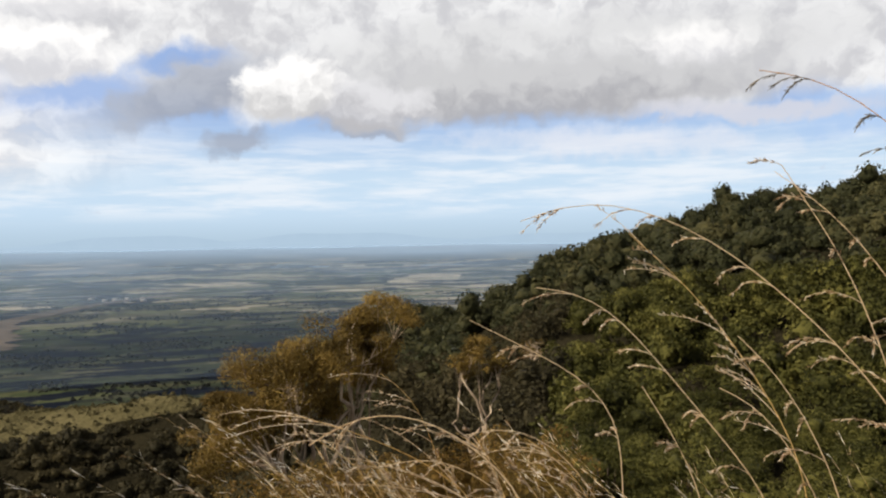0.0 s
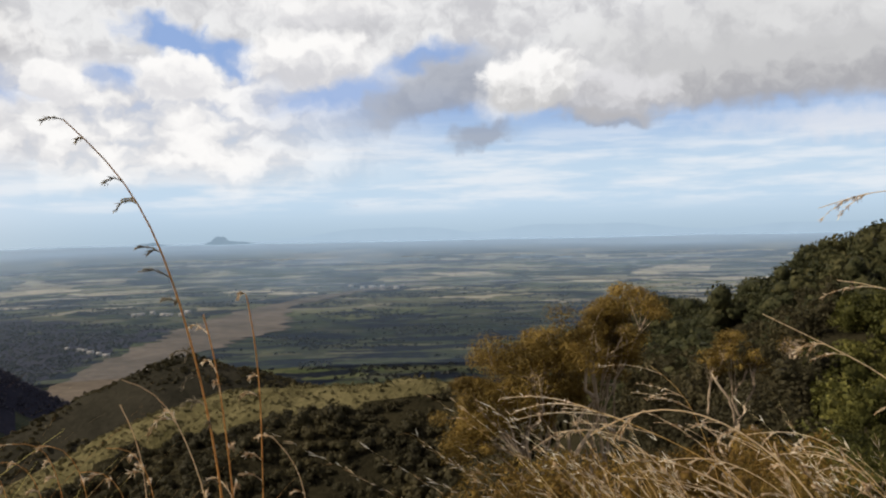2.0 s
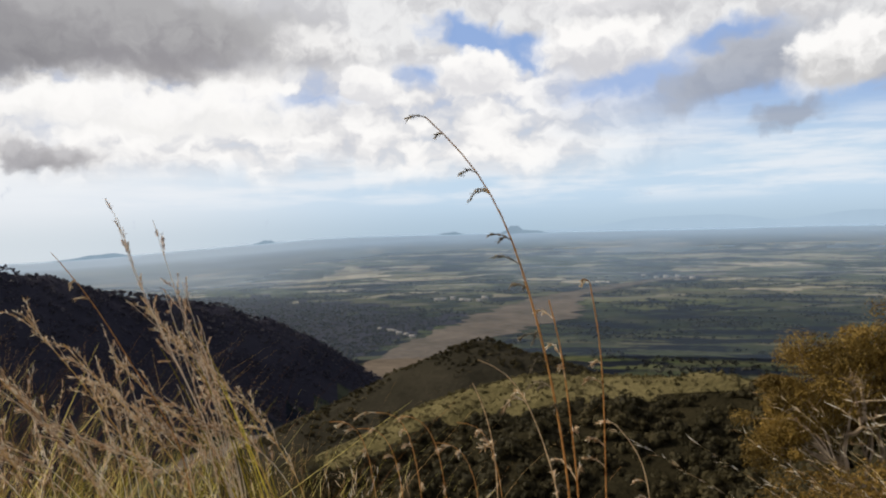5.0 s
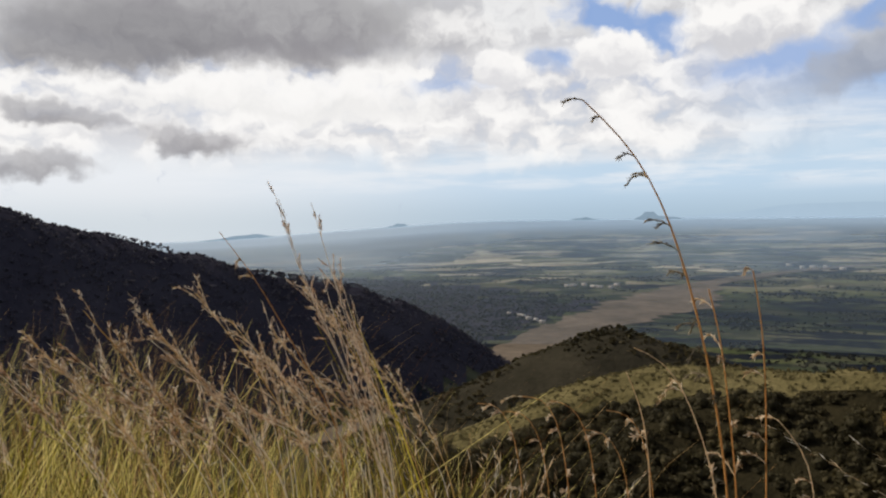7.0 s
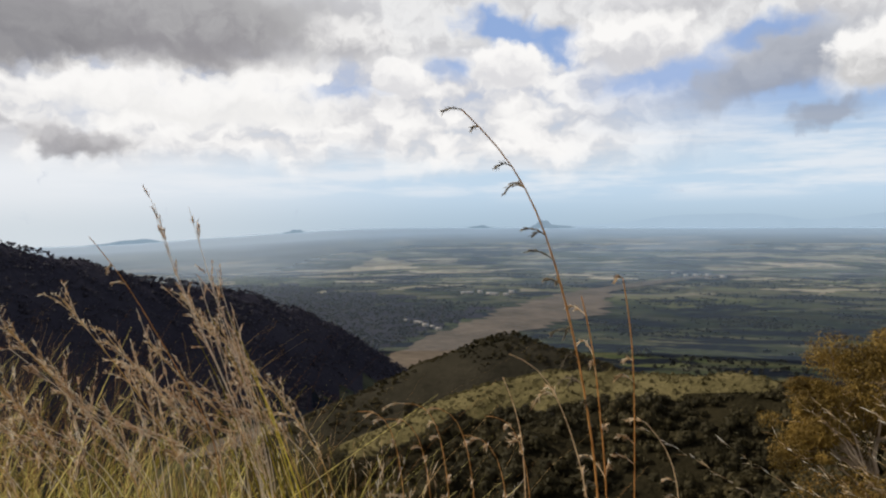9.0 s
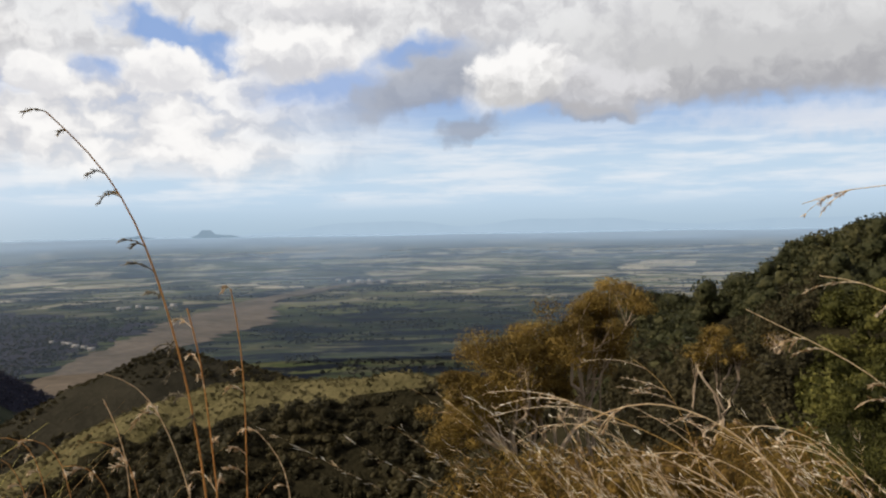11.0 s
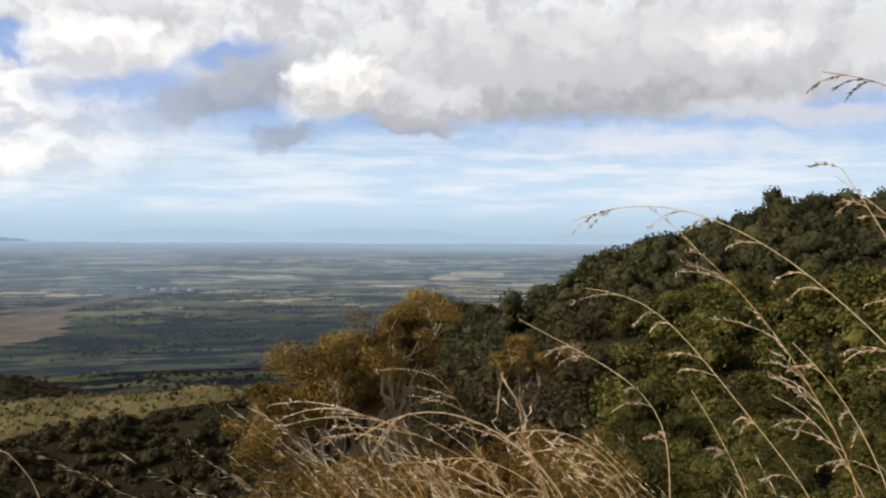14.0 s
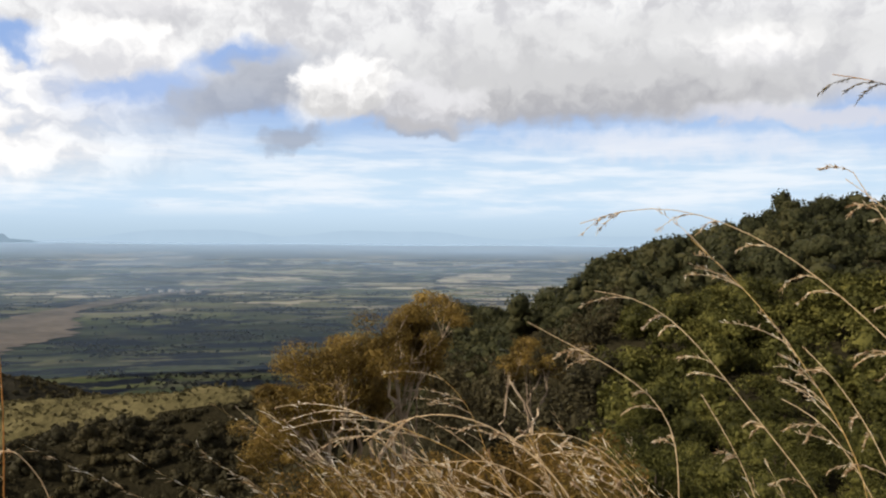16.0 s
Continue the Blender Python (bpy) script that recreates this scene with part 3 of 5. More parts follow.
RIVER = ((57, 600, 14), (52, 630, 16), (48.5, 690, 22), (45, 810, 30), (43.5, 870, 30), (40.1, 1040, 36), (36.5, 1225, 52), (33.5, 1395, 74), (31.0, 1565, 95), (29.6, 1800, 70), (28.4, 1970, 36), (25.5, 2160, 28), (22.8, 2350, 22), (18, 2600, 14))
ribbon("river_bed", RIVER, 1.6, "broad dry river bed of pale brown sand")


# ---- leaves and crowns ----
def leaf_faces(rng, centres, normals, size, slim=0.55):
    """Diamond leaves (or sprays of leaves) at the centres, lying across the normals."""
    n = len(centres)
    normals = normals / np.linalg.norm(normals, axis=1)[:, None]
    ref = rng.normal(size=(n, 3))
    u = np.cross(normals, ref)
    u /= np.linalg.norm(u, axis=1)[:, None]
    v = np.cross(normals, u)
    s = np.asarray(size).reshape(-1, 1) * rng.uniform(0.6, 1.3, (n, 1))
    bend = normals * s * 0.22
    verts = np.stack([centres - u * s, centres - v * s * slim + bend, centres + u * s, centres + v * s * slim + bend], 1).reshape(-1, 3)
    faces = np.arange(4 * n).reshape(n, 4)
    return verts, faces


def ball_quads():
    """A ball of 24 four-cornered faces."""
    verts, faces, index = [], [], {}
    for axis in range(3):
        for sign in (-1, 1):
            for i in (-1, 0):
                for j in (-1, 0):
                    f = []
                    for a, b in ((i, j), (i + 1, j), (i + 1, j + 1), (i, j + 1)):
                        p = [0.0, 0.0, 0.0]
                        p[axis], p[(axis + 1) % 3], p[(axis + 2) % 3] = sign, a, b
                        key = tuple(p)
                        if key not in index:
                            index[key] = len(verts)
                            verts.append(key)
                        f.append(index[key])
                    faces.append(f if sign > 0 else f[::-1])
    v = np.array(verts, float)
    return v / np.linalg.norm(v, axis=1)[:, None], np.array(faces)


BALL_V, BALL_F = ball_quads()


def crown_leaves(rng, count, radius, height, lumps, size, jitter=0.42, core=0.0):
    """An uneven crown: leaves on the skins of several lumps, base of the crown at z = 0. core: the dense inner masses, as a share of the lumps."""
    lump_c = rng.normal(size=(lumps, 3)) * (radius * 0.42, radius * 0.42, height * 0.20) + (0, 0, height * 0.55)
    lump_r = rng.uniform(0.34, 0.62, lumps) * radius
    k = rng.randint(0, lumps, count)
    d = rng.normal(size=(count, 3))
    d[:, 2] = np.where(d[:, 2] < -0.5, -d[:, 2], d[:, 2])
    d /= np.linalg.norm(d, axis=1)[:, None]
    squash = np.array((1, 1, 0.8 * height / radius * 0.75))
    c = lump_c[k] + d * (lump_r[k] * rng.uniform(0.78, 1.08, count))[:, None] * squash
    parts = [leaf_faces(rng, c, d + rng.normal(size=(count, 3)) * jitter, size)]
    if core:
        for q, r in zip(lump_c[::2], lump_r[::2]):
            parts.append((q + BALL_V * r * core * squash * rng.uniform(0.55, 1.3, (len(BALL_V), 1)), BALL_F))
    return join(parts)


def far_crown(rng, lumps, radius, height, leaves, size, core=0.8):
    """A far crown: sprays of leaves all over uneven rounded masses, dense within."""
    c = rng.normal(size=(lumps, 3)) * (radius * 0.42, radius * 0.42, height * 0.15) + (0, 0, height * 0.50)
    r = rng.uniform(0.26, 0.56, lumps) * radius
    k = rng.choice(lumps, leaves, p=r * r / np.sum(r * r))
    d = rng.normal(size=(leaves, 3))
    d[:, 2] = np.where(d[:, 2] < -0.4, -d[:, 2], d[:, 2])
    d /= np.linalg.norm(d, axis=1)[:, None]
    parts = [leaf_faces(rng, c[k] + d * (r[k] * rng.uniform(0.80, 1.06, leaves))[:, None] * (1, 1, 0.85), d + rng.normal(size=d.shape) * 0.42, size, 0.75)]
    if core:
        parts += [(q + BALL_V * rr * core * (1, 1, 0.85) * rng.uniform(0.7, 1.15, (len(BALL_V), 1)), BALL_F) for q, rr in sorted(zip(c, r), key=lambda e: -e[1])[:3]]
    return join(parts)


def tube(path, radii, sides=6):
    """A round, tapered limb along a path."""
    path = np.asarray(path, float)
    n = len(path)
    tan = np.gradient(path, axis=0)
    tan /= np.linalg.norm(tan, axis=1)[:, None] + 1e-9
    ref = np.where(np.abs(tan[:, 2:3]) > 0.9, np.array([[1.0, 0, 0]]), np.array([[0, 0, 1.0]]))
    u = np.cross(tan, ref)
    u /= np.linalg.norm(u, axis=1)[:, None]
    v = np.cross(tan, u)
    a = np.linspace(0, 2 * math.pi, sides, endpoint=False)
    ring = path[:, None] + (u[:, None] * np.cos(a)[None, :, None] + v[:, None] * np.sin(a)[None, :, None]) * np.asarray(radii).reshape(-1, 1, 1)
    i, j = np.meshgrid(np.arange(n - 1), np.arange(sides), indexing="ij")
    i, j = i.ravel(), j.ravel()
    k = (j + 1) % sides
    return ring.reshape(-1, 3), np.stack([i * sides + j, i * sides + k, (i + 1) * sides + k, (i + 1) * sides + j], 1)


def join(parts):
    verts, faces, off = [], [], 0
    for v, f in parts:
        verts.append(v)
        faces.append(f + off)
        off += len(v)
    return np.concatenate(verts), np.concatenate(faces)


def bend_path(rng, start, end, sag, wob, n=9):
    t = np.linspace(0, 1, n)[:, None]
    p = np.asarray(start) * (1 - t) + np.asarray(end) * t
    p += np.array([[0, 0, 1.0]]) * sag * (t * (1 - t) * 4)
    w = rng.normal(size=(n, 3)) * wob
    w[0] = 0
    return p + np.cumsum(w, 0) * 0.5


def limbed_tree(seed, at, lobes, stems, leaves, leaf_size, leaf_mat, bark, label, thick=0.15, fork=0.45):
    """A tree of several bowed stems that fork into limbs. lobes: (across, along, up from the foot, radius) of the crown's masses;
    across is at right angles to the line of sight from the ledge."""
    rng = np.random.RandomState(seed)
    top = tagged(new("tree"), label, "tree")
    top.location = (at[0], at[1], ground_z(*at) - 0.1)
    a = math.atan2(-at[0], at[1])
    right, away = np.array((math.cos(a), math.sin(a), 0)), np.array((-math.sin(a), math.cos(a), 0))
    lobes = [(right * l[0] + away * l[1] + np.array((0, 0, l[2])), l[3]) for l in lobes]
    tips, size = [], []
    for s in range(stems):
        c, r = lobes[s % len(lobes)]
        end = c * (0.7, 0.7, 0) + rng.normal(size=3) * 0.25 * r + (0, 0, c[2] * rng.uniform(fork, fork + 0.25))
        foot = rng.normal(size=3) * (0.4, 0.4, 0) * thick / 0.1
        p = bend_path(rng, foot, end, 0.15, c[2] * 0.03, 24)
        k = np.linspace(0, 1, 24)[:, None]
        p = p + (right * rng.choice((-1, 1)) + away * rng.uniform(-1, 1)) * np.sin(k * rng.uniform(13, 20) + rng.uniform(0, 3)) * c[2] * rng.uniform(0.018, 0.034) * np.minimum(1, 3 * k)
        v, f = tube(p, np.linspace(thick, thick * 0.45, 24) * rng.uniform(0.65, 1.1), 7)
        stem = smooth_faces(mesh_object("stem", v, f, bark, top))
        for b in range(5):
            d = rng.normal(size=3)
            d[2] = d[2] * 0.9 if d[2] > -0.6 else -d[2]
            d /= np.linalg.norm(d)
            e = c + d * r * rng.uniform(0.35, 0.95)
            q = p[rng.randint(16, 24)]
            g = bend_path(rng, q, e, 0.1, r * 0.07, 8)
            limb = [tube(g, np.linspace(thick * 0.36, thick * 0.12, 8), 5)]
            tips.append(e)
            size.append(r * rng.uniform(0.25, 0.50))
            for k in range(4):
                q2 = g[rng.randint(3, 8)]
                d2 = d + rng.normal(size=3) * 0.55
                e2 = c + d2 / np.linalg.norm(d2) * r * rng.uniform(0.75, 1.05)
                limb.append(tube(bend_path(rng, q2, e2, 0.05, r * 0.015, 5), np.linspace(thick * 0.16, thick * 0.05, 5), 4))
                tips.append(e2)
                size.append(r * rng.uniform(0.22, 0.52))
            v, f = join(limb)
            smooth_faces(mesh_object("limb", v, f, bark, stem))
    tips, size = np.array(tips), np.array(size)
    k = rng.randint(0, len(tips), leaves)
    d = rng.normal(size=(leaves, 3))
    d /= np.linalg.norm(d, axis=1)[:, None]
    c = tips[k] + d * (size[k] * rng.uniform(0.15, 1.0, leaves) ** 0.5)[:, None] * (1.15, 1.15, 0.75)
    v, f = leaf_faces(rng, c, d + rng.normal(size=d.shape) * 0.5 + (0, 0, 0.35), leaf_size)
    mesh_object("crown", v, f, leaf_mat, top)
    return top


def lobe(az, el, d, r, foot, along=0.0):
    """A mass of a crown, from where it stands against the land; foot: the tree's own (az, d)."""
    x, y, z = spot(az, el, d)
    base = spot(foot[0], 0, foot[1])
    return (d * math.sin(radians(foot[0] - az)), along, z + EYE_Z - ground_z(base[0], base[1]), r)


# the many-stemmed tree below the ledge, and the smaller one beyond it
F = (8.2, 33)
MASSES = ((3.9, -5.6, 0.95, 0.3), (6.0, -6.8, 1.0, -0.5), (8.7, -7.3, 0.95, 0.6), (10.8, -8.8, 1.05, -0.3), (13.2, -10.0, 1.1, 0.4), (15.2, -12.0, 1.0, 0.0), (12.8, -12.4, 1.1, 1.5), (4.0, -8.4, 0.75, 1.4), (9.6, -11.0, 1.05, 1.9), (14.3, -14.4, 1.0, 0.2), (6.6, -10.4, 0.9, 1.9))
limbed_tree(11, spot(*[F[0], 0, F[1]])[:2], [lobe(a_, e_, 33, r_ * 1.4, F, w_) for a_, e_, r_, w_ in MASSES],
            11, 96000, 0.047, LEAF_OLIVE, BARK, "broad olive-golden tree with many pale stems", thick=0.13, fork=0.74)
F = (-2.4, 52)
limbed_tree(5, spot(*[F[0], 0, F[1]])[:2], [lobe(-2.4, -7.6, 52, 1.1, F), lobe(-3.7, -8.6, 52, 0.95, F), lobe(-1.1, -8.6, 52, 0.9, F)],
            4, 5200, 0.075, LEAF_OLIVE, BARK, "small thin-leaved tree with pale forked stems", thick=0.11, fork=0.70)
F = (-24.5, 150)
limbed_tree(8, spot(*[F[0], 0, F[1]])[:2], [lobe(-24.5, 0.8, 150, 2.2, F)], 3, 500, 0.18, LEAF_OLIVE, BARK, "nearly bare grey tree among the woods", thick=0.2)
F = (-6.2, 95)
limbed_tree(9, spot(*[F[0], 0, F[1]])[:2], [lobe(-6.2, -7.6, 95, 1.8, F)], 3, 300, 0.14, LEAF_OLIVE, BARK, "bare grey tree standing in the woods", thick=0.16)


def scatter(rng, az0, az1, d0, d1, spacing, keep):
    """Places at about that spacing in a sector of the plan, by rows of jittered cells."""
    a0, a1 = radians(az0), radians(az1)
    n = int((a1 - a0) * (d1 * d1 - d0 * d0) / 2 / (spacing * spacing))
    d = np.sqrt(rng.uniform(d0 * d0, d1 * d1, n))
    a = rng.uniform(a0, a1, n)
    x, y = -d * np.sin(a), d * np.cos(a)
    z, form = land(x, y, True)
    ok = keep(x, y, np.degrees(a), d, form)
    return x[ok], y[ok], z[ok], d[ok]


def thicket(name, rng, places, variants, scale, mat, label, sink=0.55):
    """Many crowns joined into one mesh, each a turned and scaled copy of a variant."""
    x, y, z, d = places
    vs, fs, off = [], [], 0
    for i in range(len(x)):
        v, f = variants[rng.randint(len(variants))]
        s = scale(d[i]) * rng.uniform(0.6, 1.5) ** 1.2
        a = rng.uniform(0, 6.28)
        ca, sa_ = math.cos(a) * s, math.sin(a) * s
        w = np.stack([v[:, 0] * ca - v[:, 1] * sa_ + x[i], v[:, 0] * sa_ + v[:, 1] * ca + y[i], v[:, 2] * s * rng.uniform(0.8, 1.25) + z[i] - sink * s], 1)
        vs.append(w)
        fs.append(f + off)
        off += len(v)
    if not vs:
        return None
    ob = smooth_faces(mesh_object(name, np.concatenate(vs), np.concatenate(fs), mat))
    return tagged(ob, label, "trees", kind="stuff")


rng = np.random.RandomState(21)
MID_CROWNS = [crown_leaves(rng, 700, 1.0, 1.5, 6, 0.070, 0.55, core=0.55) for _ in range(6)]
CANOPY = [far_crown(rng, 6, 1.15, 1.4, 210, 0.082) for _ in range(9)]
LOW_CANOPY = [far_crown(rng, 4, 1.1, 1.2, 84, 0.13) for _ in range(8)]
DOT_CROWNS = [far_crown(rng, 2, 1.1, 1.0, 11, 0.44, 0) for _ in range(6)]
TINY_CROWNS = [far_crown(rng, 2, 1.0, 1.0, 22, 0.24, 0) for _ in range(5)]

# the wooded hillside
thicket("hillside_forest", rng, scatter(rng, -33, 6, 104, 375, 4.4, lambda x, y, a, d, f: ((f == 2) | (f == 1)) & (d < np.interp(a, [-52, -28, -16, -6, 0, 6], [212, 222, 262, 306, 358, 375]))), CANOPY, lambda d: 3.1, LEAF_FOREST, "dense dark green forest on the hillside")
# The shadow lying in the hollow is put into the leaf colour here.
thicket("hollow_woods", rng, scatter(rng, -8.5, 5, 60, 120, 3.6, lambda x, y, a, d, f: (f == 2) | (f == 1)), MID_CROWNS, lambda d: 2.3, LEAF_SHADOWED, "trees in the hollow behind the big tree, shadow in their leaf colour")
thicket("hillside_woods", rng, scatter(rng, -36, -8.5, 60, 110, 3.1, lambda x, y, a, d, f: (f == 2) | (f == 1)), MID_CROWNS, lambda d: 2.4, LEAF_GREEN, "leafy green woods on the near slope")

# trees and shrubs near enough to tell apart
NEAR = []
for k in range(5):
    proto = tagged(new("broadleaf_tree"), "rounded leafy green tree on the slope", "tree", "trees on the near slope")
    r = np.random.RandomState(40 + k)
    v, f = crown_leaves(r, 2400, 2.3, 3.2, 10, 0.092, 0.6, core=0.5)
    v[:, 2] += 0.5
    mesh_object("crown", v, f, LEAF_GREEN, proto)
    v, f = join([tube(bend_path(r, (0, 0, -0.4), (r.uniform(-0.8, 0.8), r.uniform(-0.8, 0.8), 2.6), 0, 0.06, 7), np.linspace(0.13, 0.05, 7), 6) for _ in range(3)])
    smooth_faces(mesh_object("trunk", v, f, DARKBARK, proto))
    NEAR.append(proto)
px, py, pz, pd = scatter(rng, -42, -8.5, 34, 66, 3.4, lambda x, y, a, d, f: d > 0)
for i in range(len(px)):
    m = Matrix.Translation((px[i], py[i], pz[i] - 0.3)) @ Matrix.Rotation(rng.uniform(0, 6.28), 4, "Z")
    s = rng.uniform(0.6, 1.0)
    if i < len(NEAR):
        t = NEAR[i]
        t.matrix_basis = m
    else:
        t = copy_thing(NEAR[i % len(NEAR)], m)
    t.scale = (s, s, s * rng.uniform(0.8, 1.15))

SCRUB = []
for k in range(4):
    proto = tagged(new("shrub"), "dry brown and olive shrub with bare twigs", "shrub", "shrubs below the ledge")
    r = np.random.RandomState(70 + k)
    v, f = crown_leaves(r, 1500, 1.5, 1.8, 8, 0.085, 0.8)
    mesh_object("foliage", v, f, LEAF_BROWN if k % 2 else LEAF_OLIVE, proto)
    twigs = []
    for _ in range(12):
        a, e = r.uniform(0, 6.28), r.uniform(0.5, 1.5)
        twigs.append(tube(bend_path(r, (0, 0, -0.2), (math.cos(a) * e, math.sin(a) * e, r.uniform(1.2, 2.2)), 0.1, 0.05, 7), np.linspace(0.028, 0.008, 7), 5))
    v, f = join(twigs)
    smooth_faces(mesh_object("wood", v, f, DARKBARK, proto))
    SCRUB.append(proto)
px, py, pz, pd = scatter(rng, -12, 18, 38, 62, 3.4, lambda x, y, a, d, f: (d > 0) & (np.hypot(x - spot(8.3, 0, 33)[0], y - 33) > 2.2) & ~((a > 14) & (d < 45)))
for i in range(len(px)):
    m = Matrix.Translation((px[i], py[i], pz[i] - 0.2)) @ Matrix.Rotation(rng.uniform(0, 6.28), 4, "Z")
    if i < len(SCRUB):
        t = SCRUB[i]
        t.matrix_basis = m
    else:
        t = copy_thing(SCRUB[i % len(SCRUB)], m)
    s = rng.uniform(0.5, 0.95)
    t.scale = (s, s, s)

# tall dry bushes about the foot of the big tree
BUSH = []
for k in range(3):
    proto = tagged(new("bush"), "tall dry bush with golden-brown leaves", "bush", "bushes about the big tree")
    r = np.random.RandomState(90 + k)
    v, f = crown_leaves(r, 4200, 2.0, 4.0, 11, 0.060, 0.7, core=0.3)
    mesh_object("foliage", v, f, LEAF_BROWN if k < 2 else LEAF_OLIVE, proto)
    v, f = join([tube(bend_path(r, (0, 0, -0.3), (r.uniform(-1.6, 1.6), r.uniform(-1.6, 1.6), r.uniform(2.0, 3.4)), 0.1, 0.12, 8), np.linspace(0.04, 0.010, 8), 5) for _ in range(9)])
    smooth_faces(mesh_object("wood", v, f, DARKBARK, proto))
    BUSH.append(proto)
px, py, pz, pd = scatter(rng, -7, 14.0, 22, 31, 2.2, lambda x, y, a, d, f: d > 0)
for i in range(len(px)):
    m = Matrix.Translation((px[i], py[i], pz[i] - 0.2)) @ Matrix.Rotation(rng.uniform(0, 6.28), 4, "Z")
    t = copy_thing(BUSH[i % 3], m) if i > 2 else BUSH[i]
    t.matrix_basis = m
    az_ = math.degrees(math.atan2(-px[i], py[i]))
    tall = EYE_Z + pd[i] * math.tan(radians(np.interp(az_, [-7, 0, 8, 16], [-14.6, -14.9, -15.0, -15.0]) + rng.uniform(-2.0, 1.2))) - pz[i]
    s = max(0.35, tall / 4.0)
    t.scale = (min(s, 0.9), min(s, 0.9), s)

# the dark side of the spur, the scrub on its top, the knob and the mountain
# Part of this side's darkness is cloud shade, held in the leaf colour.
thicket("spur_woods", rng, scatter(rng, 2, 50, 120, 325, 4.0, lambda x, y, a, d, f: ((f == 3) & ~open_grass(x, y) | (f == 1) | (f == 2)) & (d < np.interp(a, [2, 15.6, 31, 38, 50], [345, 298, 326, 308, 276]))), LOW_CANOPY, lambda d: 3.3, LEAF_SHADOWED, "woods in the hollow under the spur, shade in their dark leaves")
thicket("spur_scrub", rng, scatter(rng, 10, 52, 200, 340, 2.2, lambda x, y, a, d, f: (f == 3) & open_grass(x, y)), TINY_CROWNS, lambda d: 0.85 * rng.uniform(0.4, 1.8), LEAF_SCRUB, "pale olive scrub and tall grass on the spur")
thicket("knob_woods", rng, scatter(rng, 20, 60, 380, 620, 3.6, lambda x, y, a, d, f: (f == 4) & (off_line(x, y, KNOB) < 26 + 30 * ripple(x, y, 40))), DOT_CROWNS, lambda d: 1.7, LEAF_SHADOWED, "dark woods on the low ridge", 0.8)
thicket("mountain_forest", rng, scatter(rng, 40, 84, 430, 960, 4.2, lambda x, y, a, d, f: f == 5), DOT_CROWNS, lambda d: 1.7, LEAF_HAZED, "dark forest on the shaded mountainside, haze blue in its colour", 0.65)

# belts of trees on the plain
def belts(x, y, a, d, f):
    u, v = x * math.cos(0.42) + y * math.sin(0.42), -x * math.sin(0.42) + y * math.cos(0.42)
    u, v = u + 25 * ripple(x, y, 300), v + 25 * ripple(y, x, 300)
    hedge = (np.abs((v / 190.0) % 1.0 - 0.5) < 0.018) & (ripple(y, x + 400, 150) > -0.1)
    wood = ripple(x * 0.8 + 900, y * 1.3, 150) + 0.6 * ripple(x, y + 700, 40) > 0.50
    river = np.full_like(x, 1e9)
    for (a0, d0, w0), (a1, d1, w1) in zip(RIVER[:-1], RIVER[1:]):
        for t in np.linspace(0, 1, 9):
            q = spot(a0 + (a1 - a0) * t, 0, d0 + (d1 - d0) * t)
            river = np.minimum(river, np.hypot(x - q[0], y - q[1]) - 1.25 * (w0 + (w1 - w0) * t))
    return (f == 0) & (hedge | wood | riverside_wood(x, y)) & (river > 4)


thicket("plain_trees", rng, scatter(rng, -6, 62, 640, 2500, 9.0, belts), DOT_CROWNS, lambda d: 3.0, LEAF_PLAIN, "belts and copses of dark trees between the fields")


# ---- far hills ----
def far_hill(az, width, top, d, mat, label, seed, name="distant_hill"):
    """A hill on the rim of the plain: a rounded, uneven heap. top: degrees above the eye's level."""
    rng_ = np.random.RandomState(seed)
    half = d * math.tan(radians(width / 2))
    peak = d * math.tan(radians(top)) + EYE_Z
    n, m = 40, 9
    u, v = np.meshgrid(np.linspace(-1, 1, n), np.linspace(-1, 1, m), indexing="ij")
    shape = np.clip(1 - np.abs(u) ** 1.3, 0, 1) ** 1.2 * (1 - v ** 2)
    rough = 0.86 + 0.14 * np.sin(np.linspace(0, 9 + 5 * rng_.rand(), n) + rng_.uniform(0, 6)) * np.sin(np.linspace(0, 17, n) + rng_.uniform(0, 6))
    floor = plain(np.array([d]), np.array([az]))[0] + EYE_Z - 6
    z = floor + (peak - floor) * np.clip(shape, 0, 1) * rough[:, None]
    a = radians(az)
    right, fwd = np.array([math.cos(a), math.sin(a)]), np.array([-math.sin(a), math.cos(a)])
    xy = fwd * d + u[..., None] * half * right + v[..., None] * 25 * fwd
    i, j = np.meshgrid(np.arange(n - 1), np.arange(m - 1), indexing="ij")
    i, j = i.ravel(), j.ravel()
    f = np.stack([i * m + j, (i + 1) * m + j, (i + 1) * m + j + 1, i * m + j + 1], 1)
    ob = smooth_faces(mesh_object(name, np.concatenate([xy.reshape(-1, 2), z.reshape(-1, 1)], 1), f, mat))
    return tagged(ob, label, "hill", kind="structure")


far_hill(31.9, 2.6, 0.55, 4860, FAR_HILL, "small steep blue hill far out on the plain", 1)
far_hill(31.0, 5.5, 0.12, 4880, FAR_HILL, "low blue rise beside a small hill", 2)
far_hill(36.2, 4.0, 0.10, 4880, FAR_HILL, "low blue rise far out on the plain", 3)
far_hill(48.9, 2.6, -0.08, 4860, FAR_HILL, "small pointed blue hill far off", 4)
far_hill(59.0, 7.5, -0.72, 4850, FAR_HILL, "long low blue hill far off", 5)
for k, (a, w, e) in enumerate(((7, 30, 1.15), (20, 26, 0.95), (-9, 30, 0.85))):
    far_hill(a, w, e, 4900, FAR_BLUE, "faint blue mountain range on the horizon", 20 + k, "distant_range")


